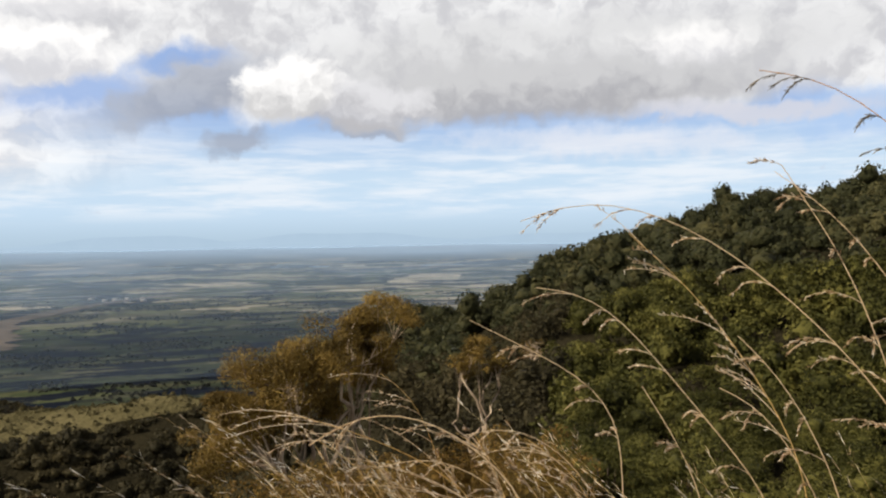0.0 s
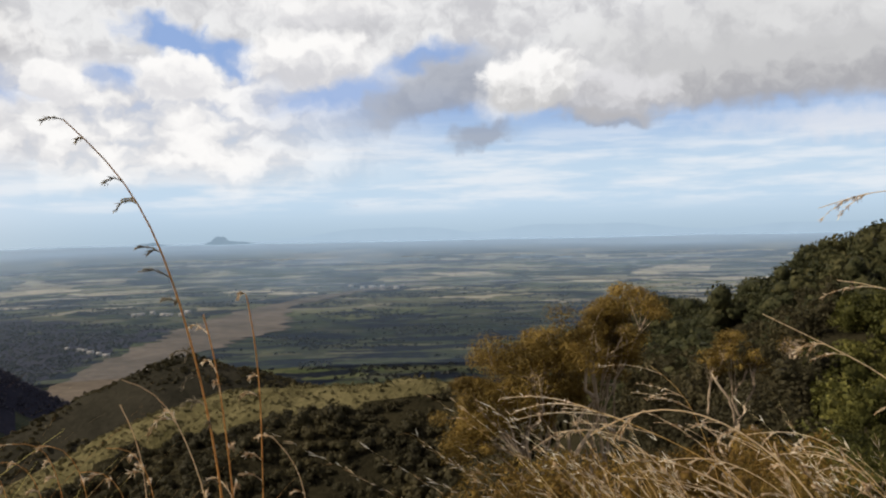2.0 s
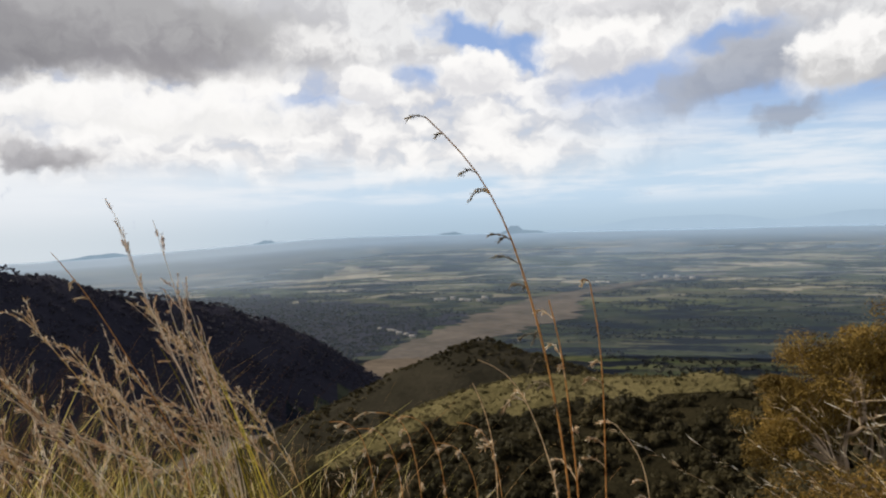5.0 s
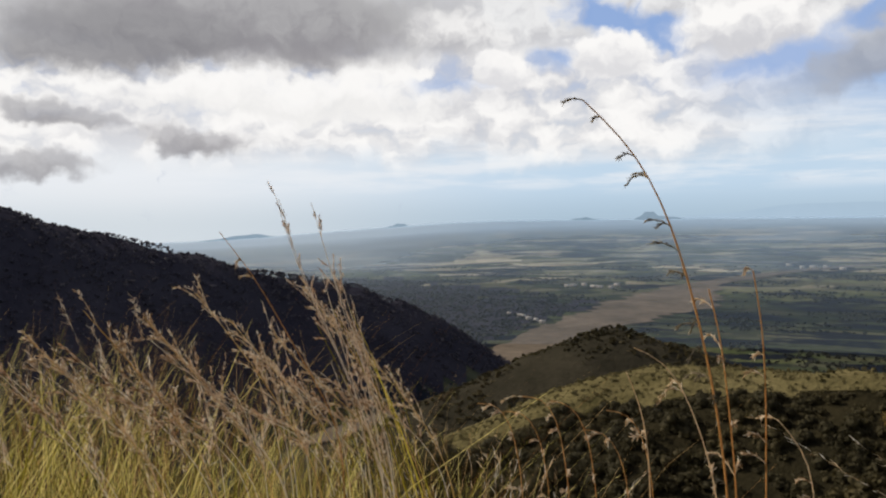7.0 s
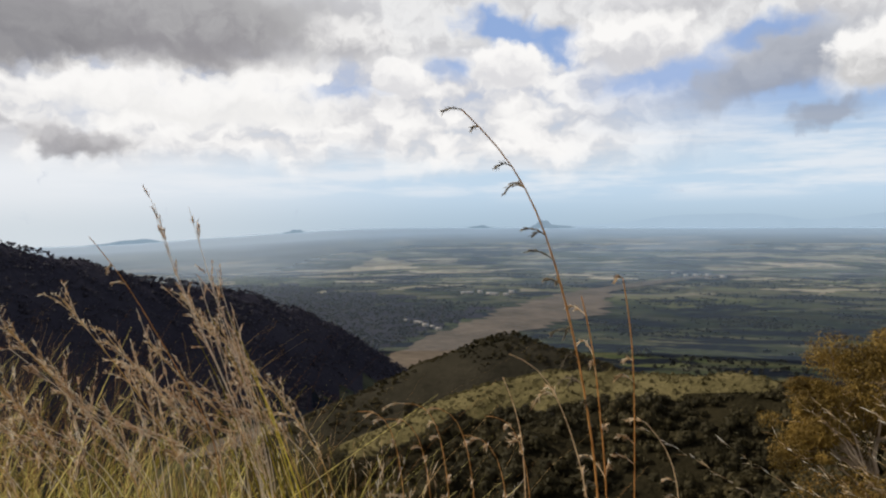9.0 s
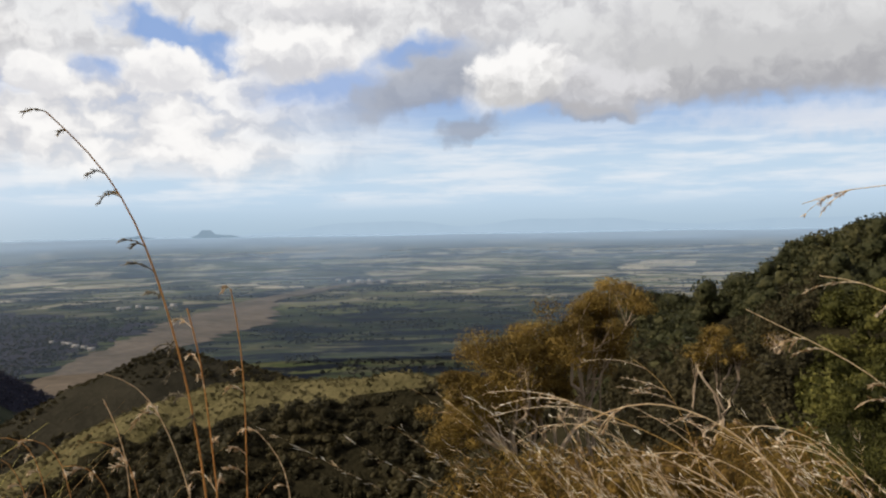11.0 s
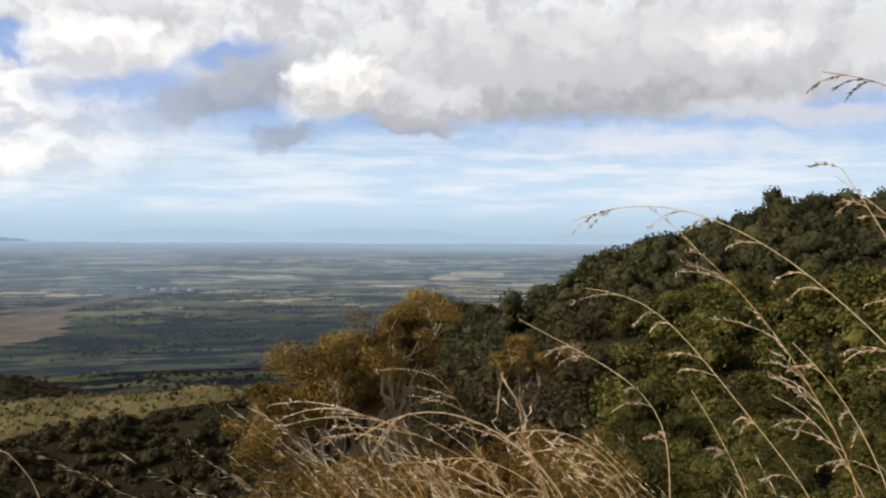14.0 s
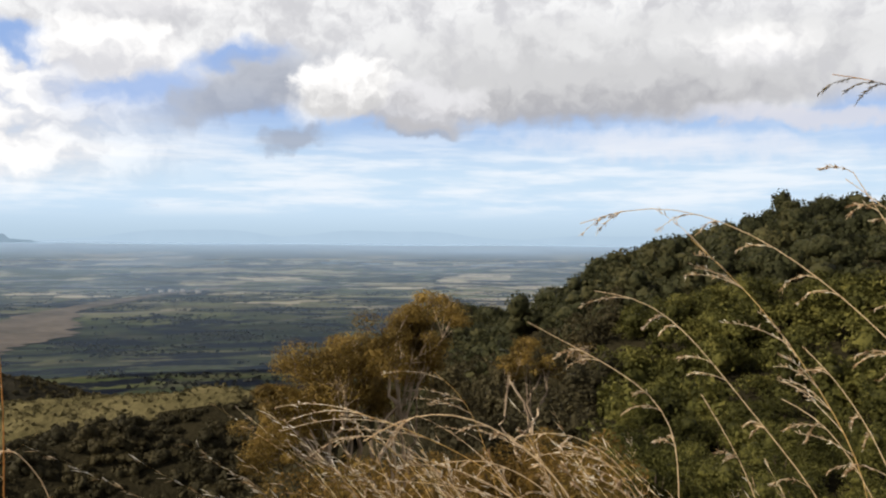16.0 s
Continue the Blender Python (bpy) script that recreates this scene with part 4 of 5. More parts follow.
# ---- houses on the plain ----
def house(at, turn, size, label):
    """A low house with a pitched roof, a door and two windows."""
    L, W, H = size
    top = tagged(new("house"), label, "house", "houses by the river")
    d = math.hypot(*at)
    top.matrix_basis = pose(at[0], at[1], float(plain(np.array([d]))[0]) + EYE_Z + 0.4, 0, 0, turn)

    def box(name, x0, x1, y0, y1, z0, z1, mat, parent):
        v = [(x, y, z) for z in (z0, z1) for x, y in ((x0, y0), (x1, y0), (x1, y1), (x0, y1))]
        return mesh_object(name, v, [(0, 3, 2, 1), (4, 5, 6, 7), (0, 1, 5, 4), (1, 2, 6, 5), (2, 3, 7, 6), (3, 0, 4, 7)], mat, parent)

    wall = box("wall", -L / 2, L / 2, -W / 2, W / 2, -1.5, H, WALLS, top)
    e, r = 0.6, H + W * 0.28
    v = [(-L / 2 - e, -W / 2 - e, H - 0.1), (L / 2 + e, -W / 2 - e, H - 0.1), (L / 2 + e, 0, r), (-L / 2 - e, 0, r), (-L / 2 - e, W / 2 + e, H - 0.1), (L / 2 + e, W / 2 + e, H - 0.1),
         (-L / 2 - e, -W / 2 - e, H + 0.15), (L / 2 + e, -W / 2 - e, H + 0.15), (L / 2 + e, 0, r + 0.3), (-L / 2 - e, 0, r + 0.3), (-L / 2 - e, W / 2 + e, H + 0.15), (L / 2 + e, W / 2 + e, H + 0.15)]
    mesh_object("roof", v, [(6, 7, 8, 9), (9, 8, 11, 10), (0, 3, 2, 1), (3, 4, 5, 2), (0, 1, 7, 6), (4, 10, 11, 5), (1, 2, 8, 7), (2, 5, 11, 8), (0, 6, 9, 3), (3, 9, 10, 4)], ROOF, top)
    box("door", -0.5, 0.5, -W / 2 - 0.08, -W / 2 + 0.05, 0, 2.0, DARKBARK, wall)
    for x in (-L * 0.3, L * 0.3):
        box("window", x - 0.7, x + 0.7, -W / 2 - 0.06, -W / 2 + 0.05, 0.9, 2.1, DARKBARK, wall)
    return top


rh = np.random.RandomState(3)
for k in range(7):
    a, d = 34.0 + 0.55 * k + rh.uniform(-0.2, 0.2), 1880 + rh.uniform(-40, 60)
    house(spot(a, 0, d)[:2], 30 + rh.uniform(-25, 25), (rh.uniform(9, 17), rh.uniform(6, 9), rh.uniform(2.8, 4.2)), "low pale house with a light roof beyond the river")
for k in range(6):
    a, d = 39.2 + 0.42 * k + rh.uniform(-0.2, 0.2), 1275 + 22 * k + rh.uniform(-15, 15)
    house(spot(a, 0, d)[:2], 40 + rh.uniform(-25, 25), (rh.uniform(6, 10), rh.uniform(5, 6.5), rh.uniform(2.6, 3.2)), "small pale house among trees by the river bank")
for k in range(5):
    a, d = 20.2 + 0.7 * k + rh.uniform(-0.25, 0.25), 2450 + rh.uniform(-60, 60)
    house(spot(a, 0, d)[:2], 15 + rh.uniform(-25, 25), (rh.uniform(10, 20), rh.uniform(7, 10), rh.uniform(3, 4.5)), "long pale farm building among the fields")


# ---- grass on the ledge ----
def blades(rng, base, height, lean, width, bend, segs=5):
    """Flat tapering blades. base: n x 3 places; lean: n x 2 drift of the tip."""
    n = len(base)
    t = np.linspace(0, 1, segs + 1)
    a = rng.uniform(0, math.pi, n)
    side = np.stack([np.cos(a), np.sin(a), np.zeros(n)], 1)
    mid = base[:, None] + np.stack([lean[:, 0:1] * t ** bend, lean[:, 1:2] * t ** bend, height[:, None] * (t - 0.22 * t ** 3)], 2)
    w = width[:, None, None] * (1 - t[None, :, None] * 0.88)
    left, right = mid - side[:, None] * w, mid + side[:, None] * w
    verts = np.stack([left, right], 2).reshape(-1, 3)
    k = np.arange(n)[:, None] * (segs + 1) * 2 + np.arange(segs)[None] * 2
    k = k.ravel()
    return verts, np.stack([k, k + 1, k + 3, k + 2], 1), mid


def plumes(rng, mid, part, count, length, size):
    """Seed sprays along the last part of the stems `mid` (n x points x 3)."""
    n, p, _ = mid.shape
    k = np.repeat(np.arange(n), count)
    t = 1 - part * rng.uniform(0, 1, len(k))
    i = np.minimum((t * (p - 1)).astype(int), p - 2)
    fr = (t * (p - 1) - i)[:, None]
    c = mid[k, i] * (1 - fr) + mid[k, i + 1] * fr
    along = mid[k, i + 1] - mid[k, i]
    along /= np.linalg.norm(along, axis=1)[:, None]
    d = along + rng.normal(size=c.shape) * 0.30 + (-0.12, 0, -0.12)
    d /= np.linalg.norm(d, axis=1)[:, None]
    L = length * rng.uniform(0.4, 1.2, (len(k), 1))
    s = np.cross(d, rng.normal(size=d.shape))
    s /= np.linalg.norm(s, axis=1)[:, None]
    v = np.stack([c, c + d * L * 0.5 + s * size, c + d * L, c + d * L * 0.5 - s * size], 1).reshape(-1, 3)
    return v, np.arange(len(v)).reshape(-1, 4)


def grass_bed(name, rng, n, az0, az1, d0, d1, top, spread, mat, label, width=0.0035, plume=0, part=0.3, lean=(-0.18, 0.0), seed_mat=None, wild=0.17, per=28):
    """A bed of grass in a sector of the ledge whose tips reach about `top(az)` degrees above or below the eye's level."""
    tufts = max(3, n // per)
    k = rng.randint(0, tufts, n)
    a = np.radians(rng.uniform(az0, az1, tufts)[k])
    d = np.sqrt(rng.uniform(d0 * d0, d1 * d1, tufts))[k]
    x, y = -d * np.sin(a) + rng.normal(0, 0.07, n), d * np.cos(a) + rng.normal(0, 0.07, n)
    a, d = np.arctan2(-x, y), np.hypot(x, y)
    z = land(x, y)
    spread_t = rng.normal(size=tufts)[k] * spread * 0.7
    drift = rng.normal(size=(tufts, 2))[k] * 0.16
    reach = d * np.tan(np.radians(top(np.degrees(a)) + spread_t + rng.normal(size=n) * spread * 0.7)) + EYE_Z - z
    h = np.clip(reach * 1.28, 0.25, 3.2)
    tip = (drift + np.stack([rng.normal(lean[0], wild, n), rng.normal(lean[1], wild, n)], 1)) * np.clip(h, 0.4, 2)[:, None] * 0.7
    v, f, mid = blades(rng, np.stack([x, y, z - 0.02], 1), h, tip, rng.uniform(0.5, 1.3, n) * width, rng.uniform(1.15, 1.75))
    ob = mesh_object(name, v, f, mat)
    tagged(ob, label, "grass", kind="stuff")
    if plume:
        v, f = plumes(rng, mid, part, plume, 0.036, 0.0008)
        mesh_object("seed_heads", v, f, seed_mat or SEED, ob)
    return ob


g = np.random.RandomState(99)
low_top = lambda a: np.interp(a, [46, 52, 58, 66, 76, 90], [-19.5, -17.0, -14.6, -12.8, -11.4, -9.5])
head_top = lambda a: np.interp(a, [46, 52, 58, 66, 76, 90], [-14, -12.0, -9.6, -8.6, -8.4, -6])
grass_bed("green_grass", g, 1300, 45, 92, 1.6, 3.0, lambda a: low_top(a) - 1.0, 1.5, GREENBLADE, "bright yellow-green blades of grass", 0.0024, lean=(-0.6, 0.05), wild=0.40, per=60)
grass_bed("low_grass", g, 2100, 44, 92, 1.5, 2.6, lambda a: low_top(a) - 2.6, 1.4, GREENBLADE, "thick yellow-green grass on the ledge", 0.0036, lean=(-0.6, 0.05), wild=0.42, per=55)
grass_bed("brown_grass", g, 1500, 46, 92, 1.7, 3.2, lambda a: low_top(a) + 1.6, 2.0, BROWNBLADE, "brown dry blades among the green", 0.0015, lean=(-0.6, 0.05), wild=0.45)
grass_bed("fluffy_grass", g, 60, 56, 70, 1.8, 2.8, lambda a: head_top(a) - 1.2, 2.4, BROWNBLADE, "dry grass with tan feathery heads", 0.0011, 54, 0.14, (-0.62, 0.05), PINKSEED)
grass_bed("feather_grass", g, 30, 50, 92, 1.7, 3.2, lambda a: head_top(a) + 0.6, 2.6, STRAW, "thin stems with whitish feathery heads", 0.0010, 46, 0.09, (-0.65, 0.05), PINKSEED)
grass_bed("edge_grass", g, 48, 36, 47, 1.6, 2.6, lambda a: np.full_like(a, -17.0), 1.6, BROWNBLADE, "tangled brown grass along the edge of the ledge", 0.0016, 16, 0.30, (-0.3, 0.0))
grass_bed("golden_grass", g, 40, -15, 6, 1.6, 2.6, lambda a: np.interp(a, [-15, -6, 2, 6], [-13.5, -11.8, -11.5, -14]), 1.5, STRAW, "golden dry grass bowed by the wind", 0.0016, 44, 0.35, (-0.42, 0.05))
grass_bed("slope_grass", g, 260, -34, -14, 1.5, 3.2, lambda a: np.full_like(a, -17.0), 2.4, STRAW, "thin dry grass in front of the hillside", 0.0020, 24, 0.30, (-0.30, 0.0))


def seen_from(yaw, az, el, d):
    """A place d metres from the arm-held eye."""
    a, b = radians(az), radians(yaw)
    return np.array((-ARM * math.sin(b) - d * math.sin(a), ARM * math.cos(b) + d * math.cos(a), EYE_Z + d * math.tan(radians(el))))


def stalk(seed, yaw, d, way, label, mat=STALK, heads=9, head_from=0.55, thick=0.0019, droop=0.10, husk=0.0026, side=1.0, seed_mat=None, narrow=False):
    """One tall grass stalk through three or four sighted places, from the ground up, with drooping side sprays of husks."""
    r = np.random.RandomState(seed)
    pts = [seen_from(yaw, a, e, d) for a, e in way]
    low = pts[0] - (pts[1] - pts[0]) * 0.12
    foot = np.array((low[0], low[1], ground_z(low[0], low[1]) - 0.03))
    pts = [foot] + pts
    s = np.cumsum([0] + [np.linalg.norm(b - a_) for a_, b in zip(pts[:-1], pts[1:])])
    t = np.linspace(0, s[-1], 46)
    p = np.stack([np.interp(t, s, [q[k] for q in pts]) for k in range(3)], 1)
    for _ in range(7):
        p[1:-1] = (p[:-2] + 2 * p[1:-1] + p[2:]) / 4
    top = tagged(new("grass_stalk"), label, "grass stalk", "tall grass stalks")
    top.location = foot
    v, f = tube(p - foot, np.linspace(thick, thick * 0.40, 46), 6)
    smooth_faces(mesh_object("stem", v, f, mat, top))
    for h in range(heads):
        i = int(45 * min(1.0, head_from + (1 - head_from) * (h + r.uniform(-0.4, 1.4)) / heads))
        q = p[i] - foot
        a = r.uniform(0, 6.28)
        l = droop * r.uniform(0.6, 1.3) * (1.15 - 0.6 * h / heads)
        k = np.linspace(0, 1, 9)[:, None]
        along = p[min(i + 1, 45)] - p[i - 1]
        along /= np.linalg.norm(along)
        if narrow:
            out_ = along + r.normal(size=3) * 0.32
            b = q + out_ * l * k
        else:
            out_ = along * 0.75 + np.array((math.cos(a) * 0.45 - 0.35 * side, math.sin(a) * 0.4, 0))
            b = q + out_ * l * (k - 0.12 * k * k) - np.array((0, 0, 1.0)) * l * r.uniform(0.35, 0.75) * k * k
        parts = [tube(b, np.linspace(thick * 0.35, thick * 0.15, 9), 4)]
        n = 26
        kk = r.uniform(0.18, 1.0, n)
        c = np.stack([np.interp(kk, k[:, 0], b[:, j]) for j in range(3)], 1)
        way_ = np.gradient(b, axis=0)
        way_ /= np.linalg.norm(way_, axis=1)[:, None]
        dirs = np.stack([np.interp(kk, k[:, 0], way_[:, j]) for j in range(3)], 1) + r.normal(size=(n, 3)) * 0.30 - (0, 0, 0.12)
        dirs /= np.linalg.norm(dirs, axis=1)[:, None]
        for c_, d_ in zip(c, dirs):
            parts.append(tube(c_ + d_ * np.linspace(0, husk * r.uniform(3.0, 5.0), 3)[:, None], np.array((0.3, 1.0, 0.15)) * husk * 0.34, 3))
        v, f = join(parts)
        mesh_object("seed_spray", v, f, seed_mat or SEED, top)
    return top


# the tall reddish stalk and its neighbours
stalk(1, 36.8, 1.35, ((28.3, -17.9), (29.7, -9.0), (32.0, 0.0), (34.4, 5.2), (37.8, 8.0)), "tall reddish grass stalk bowing at its tip", heads=22, head_from=0.60, droop=0.062, seed_mat=BACKLITSEED, husk=0.0024, thick=0.0030)
stalk(2, 36.8, 1.38, ((27.8, -17.5), (28.6, -10), (29.0, -6.0), (29.6, -4.8)), "shorter reddish stalk with drooping pale sprays", thick=0.0026, heads=14, head_from=0.45, droop=0.12)
stalk(3, 36.8, 1.40, ((26.0, -17.5), (26.0, -10), (26.4, -4.6), (26.8, -3.6)), "thin brown stalk with a narrow seed head", thick=0.0023, heads=10, head_from=0.55, droop=0.05)
stalk(4, 36.8, 1.30, ((29.0, -17.5), (31.0, -12), (32.6, -8.2), (34.6, -8.8)), "dry stalk arching over with pale sprays", heads=8, head_from=0.5, mat=PALESTRAW)
stalk(5, 36.8, 1.40, ((33.4, -17.8), (33.6, -14), (34.2, -11), (35.0, -10.4)), "short dry stalk with a pale seed head", heads=7, head_from=0.6, droop=0.05, mat=PALESTRAW)
stalk(6, 36.8, 1.40, ((23.0, -17.5), (23.2, -15), (24.0, -13.6), (25.2, -13.2)), "short stalk with a bent pale seed head", heads=8, head_from=0.6, droop=0.05, mat=PALESTRAW)
# arching stalks in front of the hillside
stalk(11, 0, 1.6, ((-22.0, -17), (-16, -10), (-11.5, -4.5), (-8.5, -2.8), (-6.4, -3.2)), "arching dry stalk with pale one-sided sprays", mat=PALESTRAW, heads=14, head_from=0.42, droop=0.115)
stalk(12, 0, 1.6, ((-31.0, -14), (-26, -7), (-19, -0.5), (-14, 2.2), (-9, 3.2), (-5.4, 1.4)), "long stalk bowed over by the wind", mat=PALESTRAW, heads=16, head_from=0.42, droop=0.115)
stalk(13, 0, 1.6, ((-29.5, -12), (-27, -4), (-25, 0.5), (-23.0, 3.4), (-22.4, 4.6)), "tall dry stalk with many pale sprays", mat=PALESTRAW, heads=16, head_from=0.42, droop=0.115)
stalk(14, 0, 1.7, ((-33, -10), (-28, -2), (-25.5, 1.6), (-23.6, 3.0), (-22, 4.2)), "dry stalk leaning with the wind", mat=PALESTRAW, heads=16, head_from=0.42, droop=0.115)
stalk(15, 0, 1.6, ((-26, -17), (-24, -12), (-21.5, -8), (-19.6, -6.4)), "dry stalk with short pale sprays", mat=PALESTRAW, heads=13, head_from=0.45, droop=0.115)
stalk(16, 0, 1.6, ((-25.0, -17.5), (-22.5, -13), (-20.5, -10.2), (-18.4, -9.8)), "dry stalk with drooping pale sprays", mat=PALESTRAW, heads=13, head_from=0.45, droop=0.115)
stalk(17, 14, 1.6, ((-36, 0), (-31, 6.0), (-28, 9.0), (-25.6, 10.7), (-23.0, 10.5)), "high grass tip arching against the sky", mat=STALK, heads=18, head_from=0.55, droop=0.12, seed_mat=BACKLITSEED)
stalk(18, 0, 1.5, ((-6, -17.5), (-1.0, -13), (3.5, -11.2), (7, -11.6), (9.5, -13.5)), "pale stalk bowed low over the ledge", mat=PALESTRAW, heads=10, head_from=0.45, droop=0.12, thick=0.0028)
stalk(19, 0, 1.5, ((-12, -11), (-8, -8.4), (-4.5, -6.8), (-1.8, -5.4)), "straight pale feathery stalk", mat=PALESTRAW, heads=8, head_from=0.7, droop=0.06)
stalk(20, 0, 1.5, ((-17.5, -17), (-15.5, -13), (-13.4, -9.8)), "thin pale grass tip", mat=PALESTRAW, heads=5, head_from=0.75, droop=0.04)


def plume_grass(seed, yaw, d, way, label, branches=26, length=0.30, start=0.55, thick=0.0019, wind=(-1.0, 0.1, 0.05)):
    """A bowed stalk whose long fine side branches all stream with the wind, beaded with husks."""
    r = np.random.RandomState(seed)
    pts = [seen_from(yaw, a, e, d) for a, e in way]
    low = pts[0] - (pts[1] - pts[0]) * 0.15
    foot = np.array((low[0], low[1], ground_z(low[0], low[1]) - 0.03))
    pts = [foot] + pts
    s = np.cumsum([0] + [np.linalg.norm(b - a_) for a_, b in zip(pts[:-1], pts[1:])])
    t = np.linspace(0, s[-1], 40)
    p = np.stack([np.interp(t, s, [q[k] for q in pts]) for k in range(3)], 1)
    for _ in range(8):
        p[1:-1] = (p[:-2] + 2 * p[1:-1] + p[2:]) / 4
    p -= foot
    top = tagged(new("grass_stalk"), label, "grass stalk", "tall grass stalks")
    top.location = foot
    v, f = tube(p, np.linspace(thick, thick * 0.4, 40), 6)
    smooth_faces(mesh_object("stem", v, f, STRAW, top))
    tan = np.gradient(p, axis=0)
    tan /= np.linalg.norm(tan, axis=1)[:, None]
    for b in range(branches):
        i = int(39 * (start + (1 - start) * r.rand()))
        l = length * r.uniform(0.45, 1.1)
        go = tan[i] * 0.7 + np.array(wind) * 0.7 + r.normal(size=3) * 0.22
        go /= np.linalg.norm(go)
        k = np.linspace(0, 1, 9)[:, None]
        q = p[i] + go * l * k + np.array((0, 0, 1.0)) * l * (0.16 * k - r.uniform(0.15, 0.5) * k * k)
        parts = [tube(q, np.linspace(thick * 0.42, thick * 0.22, 9), 4)]
        n = 12
        kk = r.uniform(0.2, 1.0, n)
        c = np.stack([np.interp(kk, k[:, 0], q[:, j]) for j in range(3)], 1)
        dirs = go + r.normal(size=(n, 3)) * 0.45
        dirs /= np.linalg.norm(dirs, axis=1)[:, None]
        for c_, d_ in zip(c, dirs):
            parts.append(tube(c_ + d_ * np.linspace(0, 0.011, 3)[:, None], np.array((0.2, 1.0, 0.2)) * 0.0010, 4))
        v, f = join(parts)
        mesh_object("plume_branch", v, f, SEED, top)
    return top


# plumes streaming to the left above the tree
plume_grass(61, 0, 1.6, ((-3, -17.5), (2, -14.5), (6.5, -12.6), (10.5, -11.4)), "bowed golden stalk with a wide streaming plume", branches=14, length=0.26, start=0.62)
plume_grass(62, 2, 1.7, ((-24, -14), (-18.5, -5), (-15.5, -1.8), (-13.0, 0.4)), "leaning stalk with a dense feathery plume", branches=14, length=0.14, start=0.72, wind=(-0.8, 0.1, 0.25))
for k in range(4):
    a0 = -8.0 + 4.8 * k + g.uniform(-1.0, 1.0)
    h0 = g.uniform(-14.0, -8.0)
    plume_grass(70 + k, 0, g.uniform(1.6, 2.3), ((a0 - 2.5, -19), (a0 - 1.2, (h0 - 19) * 0.5), (a0 + 0.6, h0 - 0.8), (a0 + 2.6, h0)), "golden dry stalk with a streaming plume", branches=int(g.randint(9, 16)), length=g.uniform(0.14, 0.26), start=0.5, thick=0.0017)
for k in range(3):
    a0 = -8 + 6.0 * k + g.uniform(-1.5, 1.5)
    h0 = g.uniform(-15, -11.5)
    stalk(50 + k, 0, g.uniform(1.5, 2.1), ((a0 - 3.5, -19), (a0 - 1.5, (h0 - 19) / 2), (a0 + 1.0, h0 - 1), (a0 + 4.0, h0), (a0 + 6.5, h0 - 0.8)), "golden dry stalk bowed over by the wind", mat=PALESTRAW, heads=11, head_from=0.5, thick=0.0018)
# stalks in the dense grass
stalk(33, 46.4, 1.7, ((53, -14), (56.5, -8), (59.0, -3), (61.0, -0.6)), "brown stalk with a feathery head", heads=8, head_from=0.6, droop=0.06)


def blade_tuft(seed, way, d, n, label):
    """A leaning tuft: broad blades fanned about a sighted line, thinning out upwards."""
    r = np.random.RandomState(seed)
    low = seen_from(46, way[1][0] - 3.4 * (way[1][0] - way[0][0]), -20, d)
    foot = np.array((low[0], low[1], ground_z(low[0], low[1]) - 0.02))
    base = foot + r.normal(size=(n, 3)) * (0.045, 0.045, 0)
    up = r.uniform(0.1, 1.0, n)
    tip = np.array([seen_from(46, np.interp(u, [0, 1], [way[0][0], way[1][0]]) + r.normal() * 1.1, np.interp(u, [0, 1], [way[0][1], way[1][1]]), d + r.normal() * 0.05) for u in up])
    move = tip - base
    v, f, mid = blades(r, base - foot, move[:, 2] / 0.78, move[:, :2], r.uniform(0.0030, 0.0060, n), 1.05, 7)
    top = mesh_object("grass_tuft", v, f, TUFTBLADE)
    top.location = foot
    return tagged(top, label, "grass", kind="stuff")


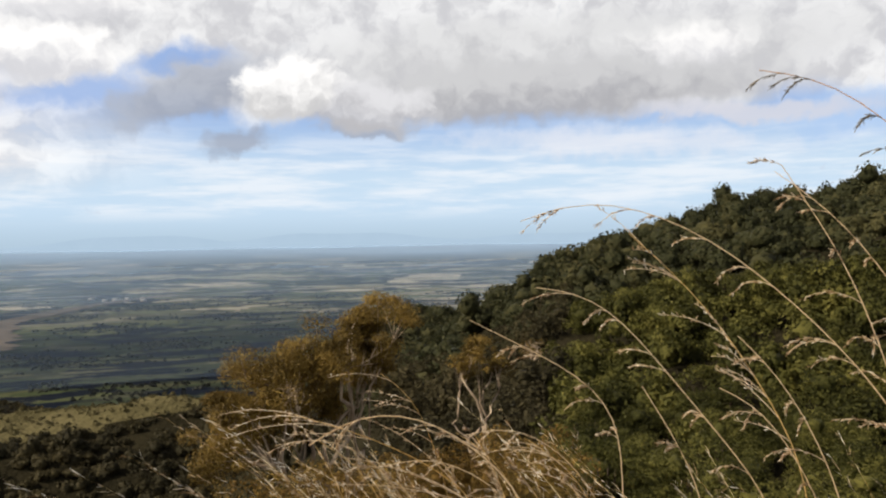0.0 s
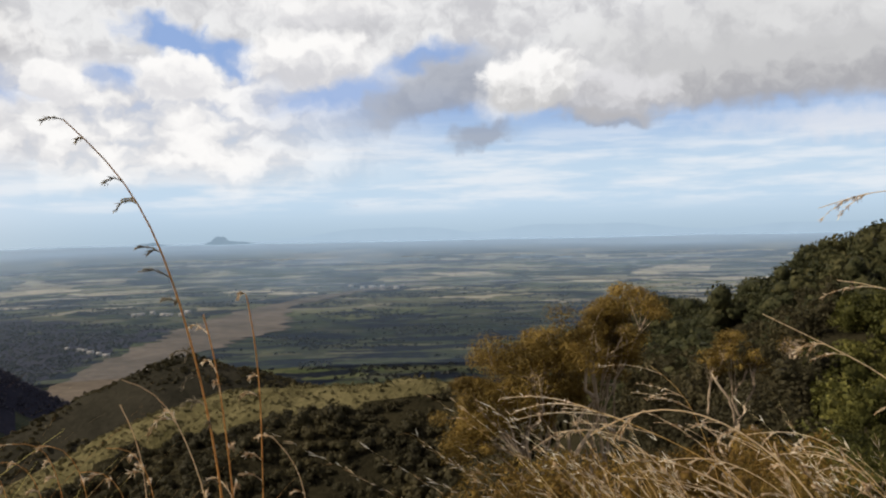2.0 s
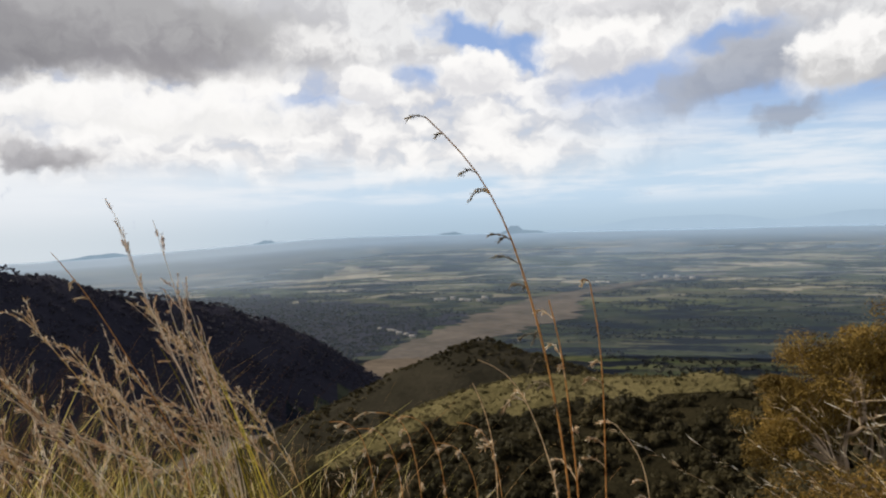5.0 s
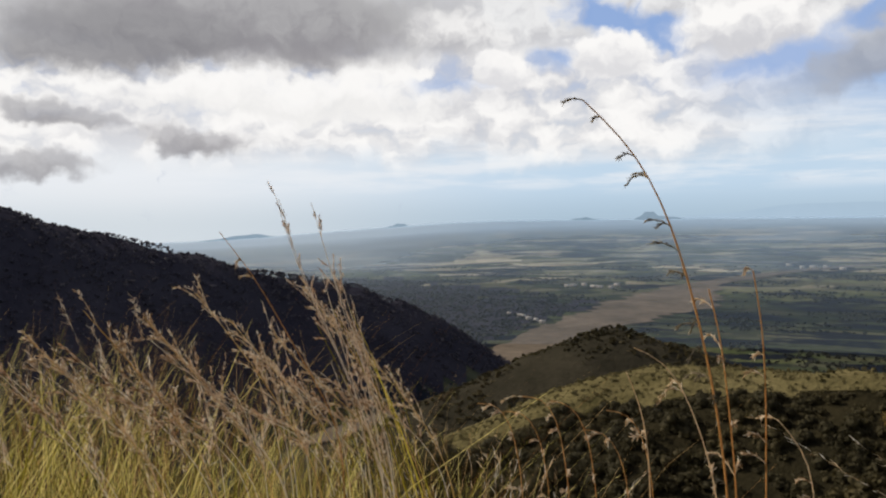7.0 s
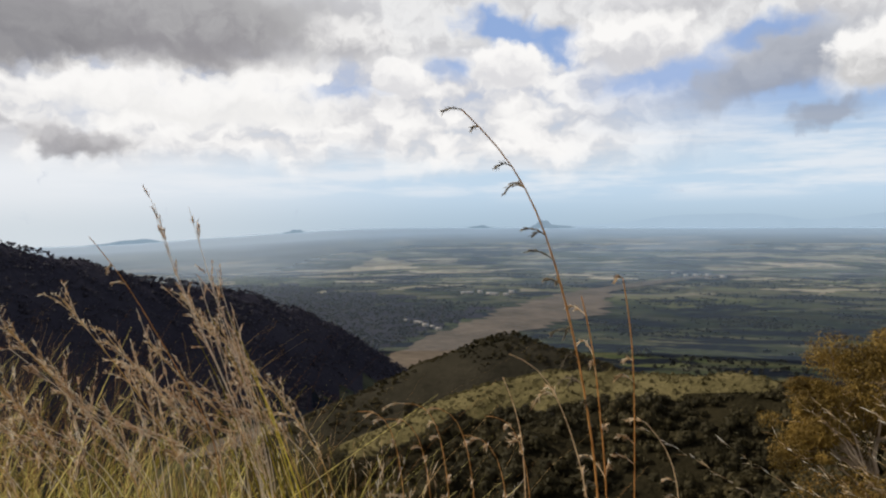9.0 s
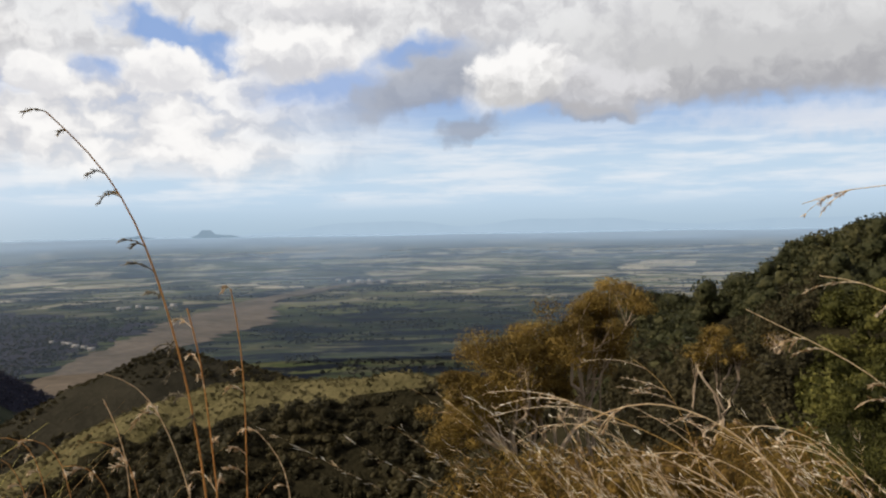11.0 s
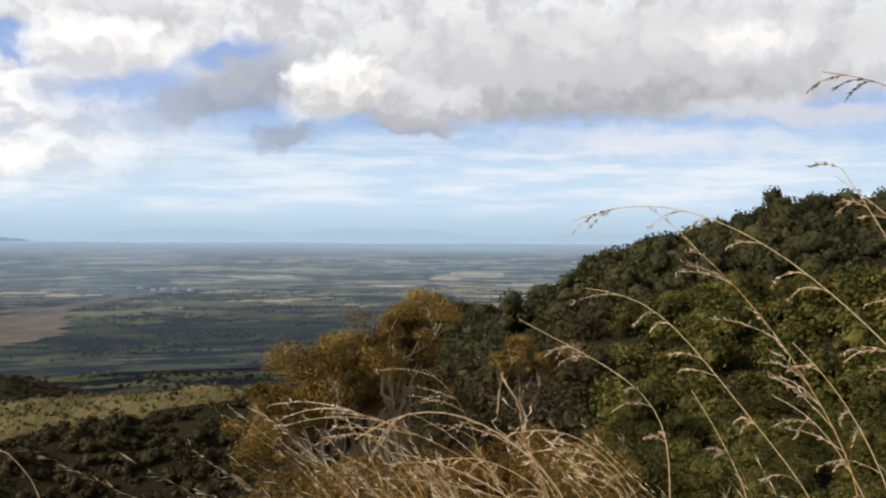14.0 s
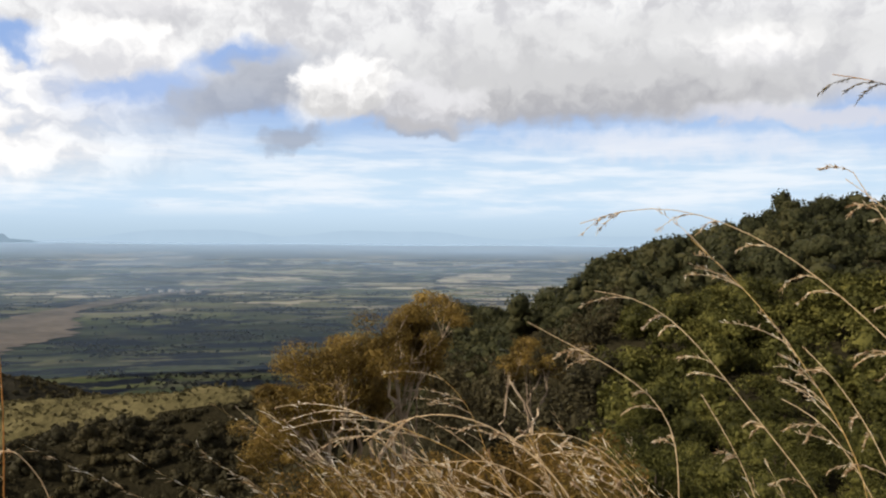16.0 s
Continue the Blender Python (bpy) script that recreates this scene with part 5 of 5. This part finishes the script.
blade_tuft(5, ((49.6, -17.8), (53.4, -4.6)), 1.75, 16, "leaning tuft of broad yellow-green blades")
for k in range(6):
    a, e = g.normal(0, 1.6), g.uniform(-4.5, 1.8)
    top_az = 49.8 + (e + 17.8) * 0.33 + a
    stalk(110 + k, 46, 1.75 + g.normal() * 0.06, ((49.8 + a * 0.3, -17.6), (51.4 + a * 0.6, -12), (top_az - 1.0, e - 4.0), (top_az, e)), "thin stalk with a narrow feathery head above the tuft", mat=WHITESTRAW, heads=12, head_from=0.78, droop=0.05, thick=0.0014, husk=0.0019, seed_mat=PINKSEED, narrow=True)
for k in range(13):
    az_ = g.uniform(53, 78)
    e = head_top(az_) + g.uniform(-2.5, 2.0)
    stalk(130 + k, 46, g.uniform(1.6, 2.1), ((az_ - 9, -17.6), (az_ - 6.0, -13.5), (az_ - 2.4, e - 2.2), (az_, e)), "bent dry stalk with a whitish feathery head", mat=WHITESTRAW, heads=12, head_from=0.82, droop=0.05, thick=0.0013, husk=0.0024, seed_mat=PINKSEED, narrow=True)
for k in range(6):
    az_ = 33.5 + 1.9 * k + g.uniform(-0.6, 0.6)
    e = g.uniform(-14.5, -11.0)
    stalk(150 + k, 40, g.uniform(1.4, 1.8), ((az_ - 1.2, -17.9), (az_ - 0.8, -16), (az_ - 0.2, e - 0.8), (az_ + 1.3, e), (az_ + 2.0, e - 0.9)), "short brown stalk nodding over the edge", mat=STALK, heads=10, head_from=0.55, droop=0.05, thick=0.0016)
for k in range(13):
    az_ = g.uniform(51.5, 63)
    e = g.uniform(-11.0, -5.0)
    stalk(170 + k, 46, g.uniform(1.6, 2.0), ((az_ - 1.6, -17.8), (az_ - 1.0, -14), (az_ - 0.2, e - 2.0), (az_ + 0.6, e)), "upright whitish stalk with a narrow seed head", mat=WHITESTRAW, heads=8, head_from=0.84, droop=0.03, thick=0.0014, husk=0.0018, narrow=True, seed_mat=PINKSEED)
for k in range(7):
    az_ = -9 + 3.3 * k + g.uniform(-1, 1)
    e = g.uniform(-15.5, -12.0)
    stalk(190 + k, 0, g.uniform(1.6, 2.3), ((az_ - 2.0, -18.5), (az_ - 1.0, -16.8), (az_ - 0.2, e - 1.2), (az_ + 0.8, e)), "short golden stalk with a feathery tip", mat=STRAW, heads=10, head_from=0.8, droop=0.05, thick=0.0019, husk=0.0028, narrow=True)
for k, (az_, e) in enumerate(((62.7, -4.6), (60.6, -6.4), (55.6, -4.4), (53.6, -6.2), (66.0, -6.0), (69.6, -5.4), (57.6, -7.6), (73.0, -6.6))):
    plume_grass(210 + k, 46, 1.75 + 0.05 * (k % 4), ((az_ - 8.5, -17.8), (az_ - 6.0, -13.2), (az_ - 2.6, e - 3.4), (az_, e)), "golden-brown stalk with a thick wheat-like head", branches=30, length=0.085, start=0.74, thick=0.0017, wind=(-0.25, 0.05, 0.25))
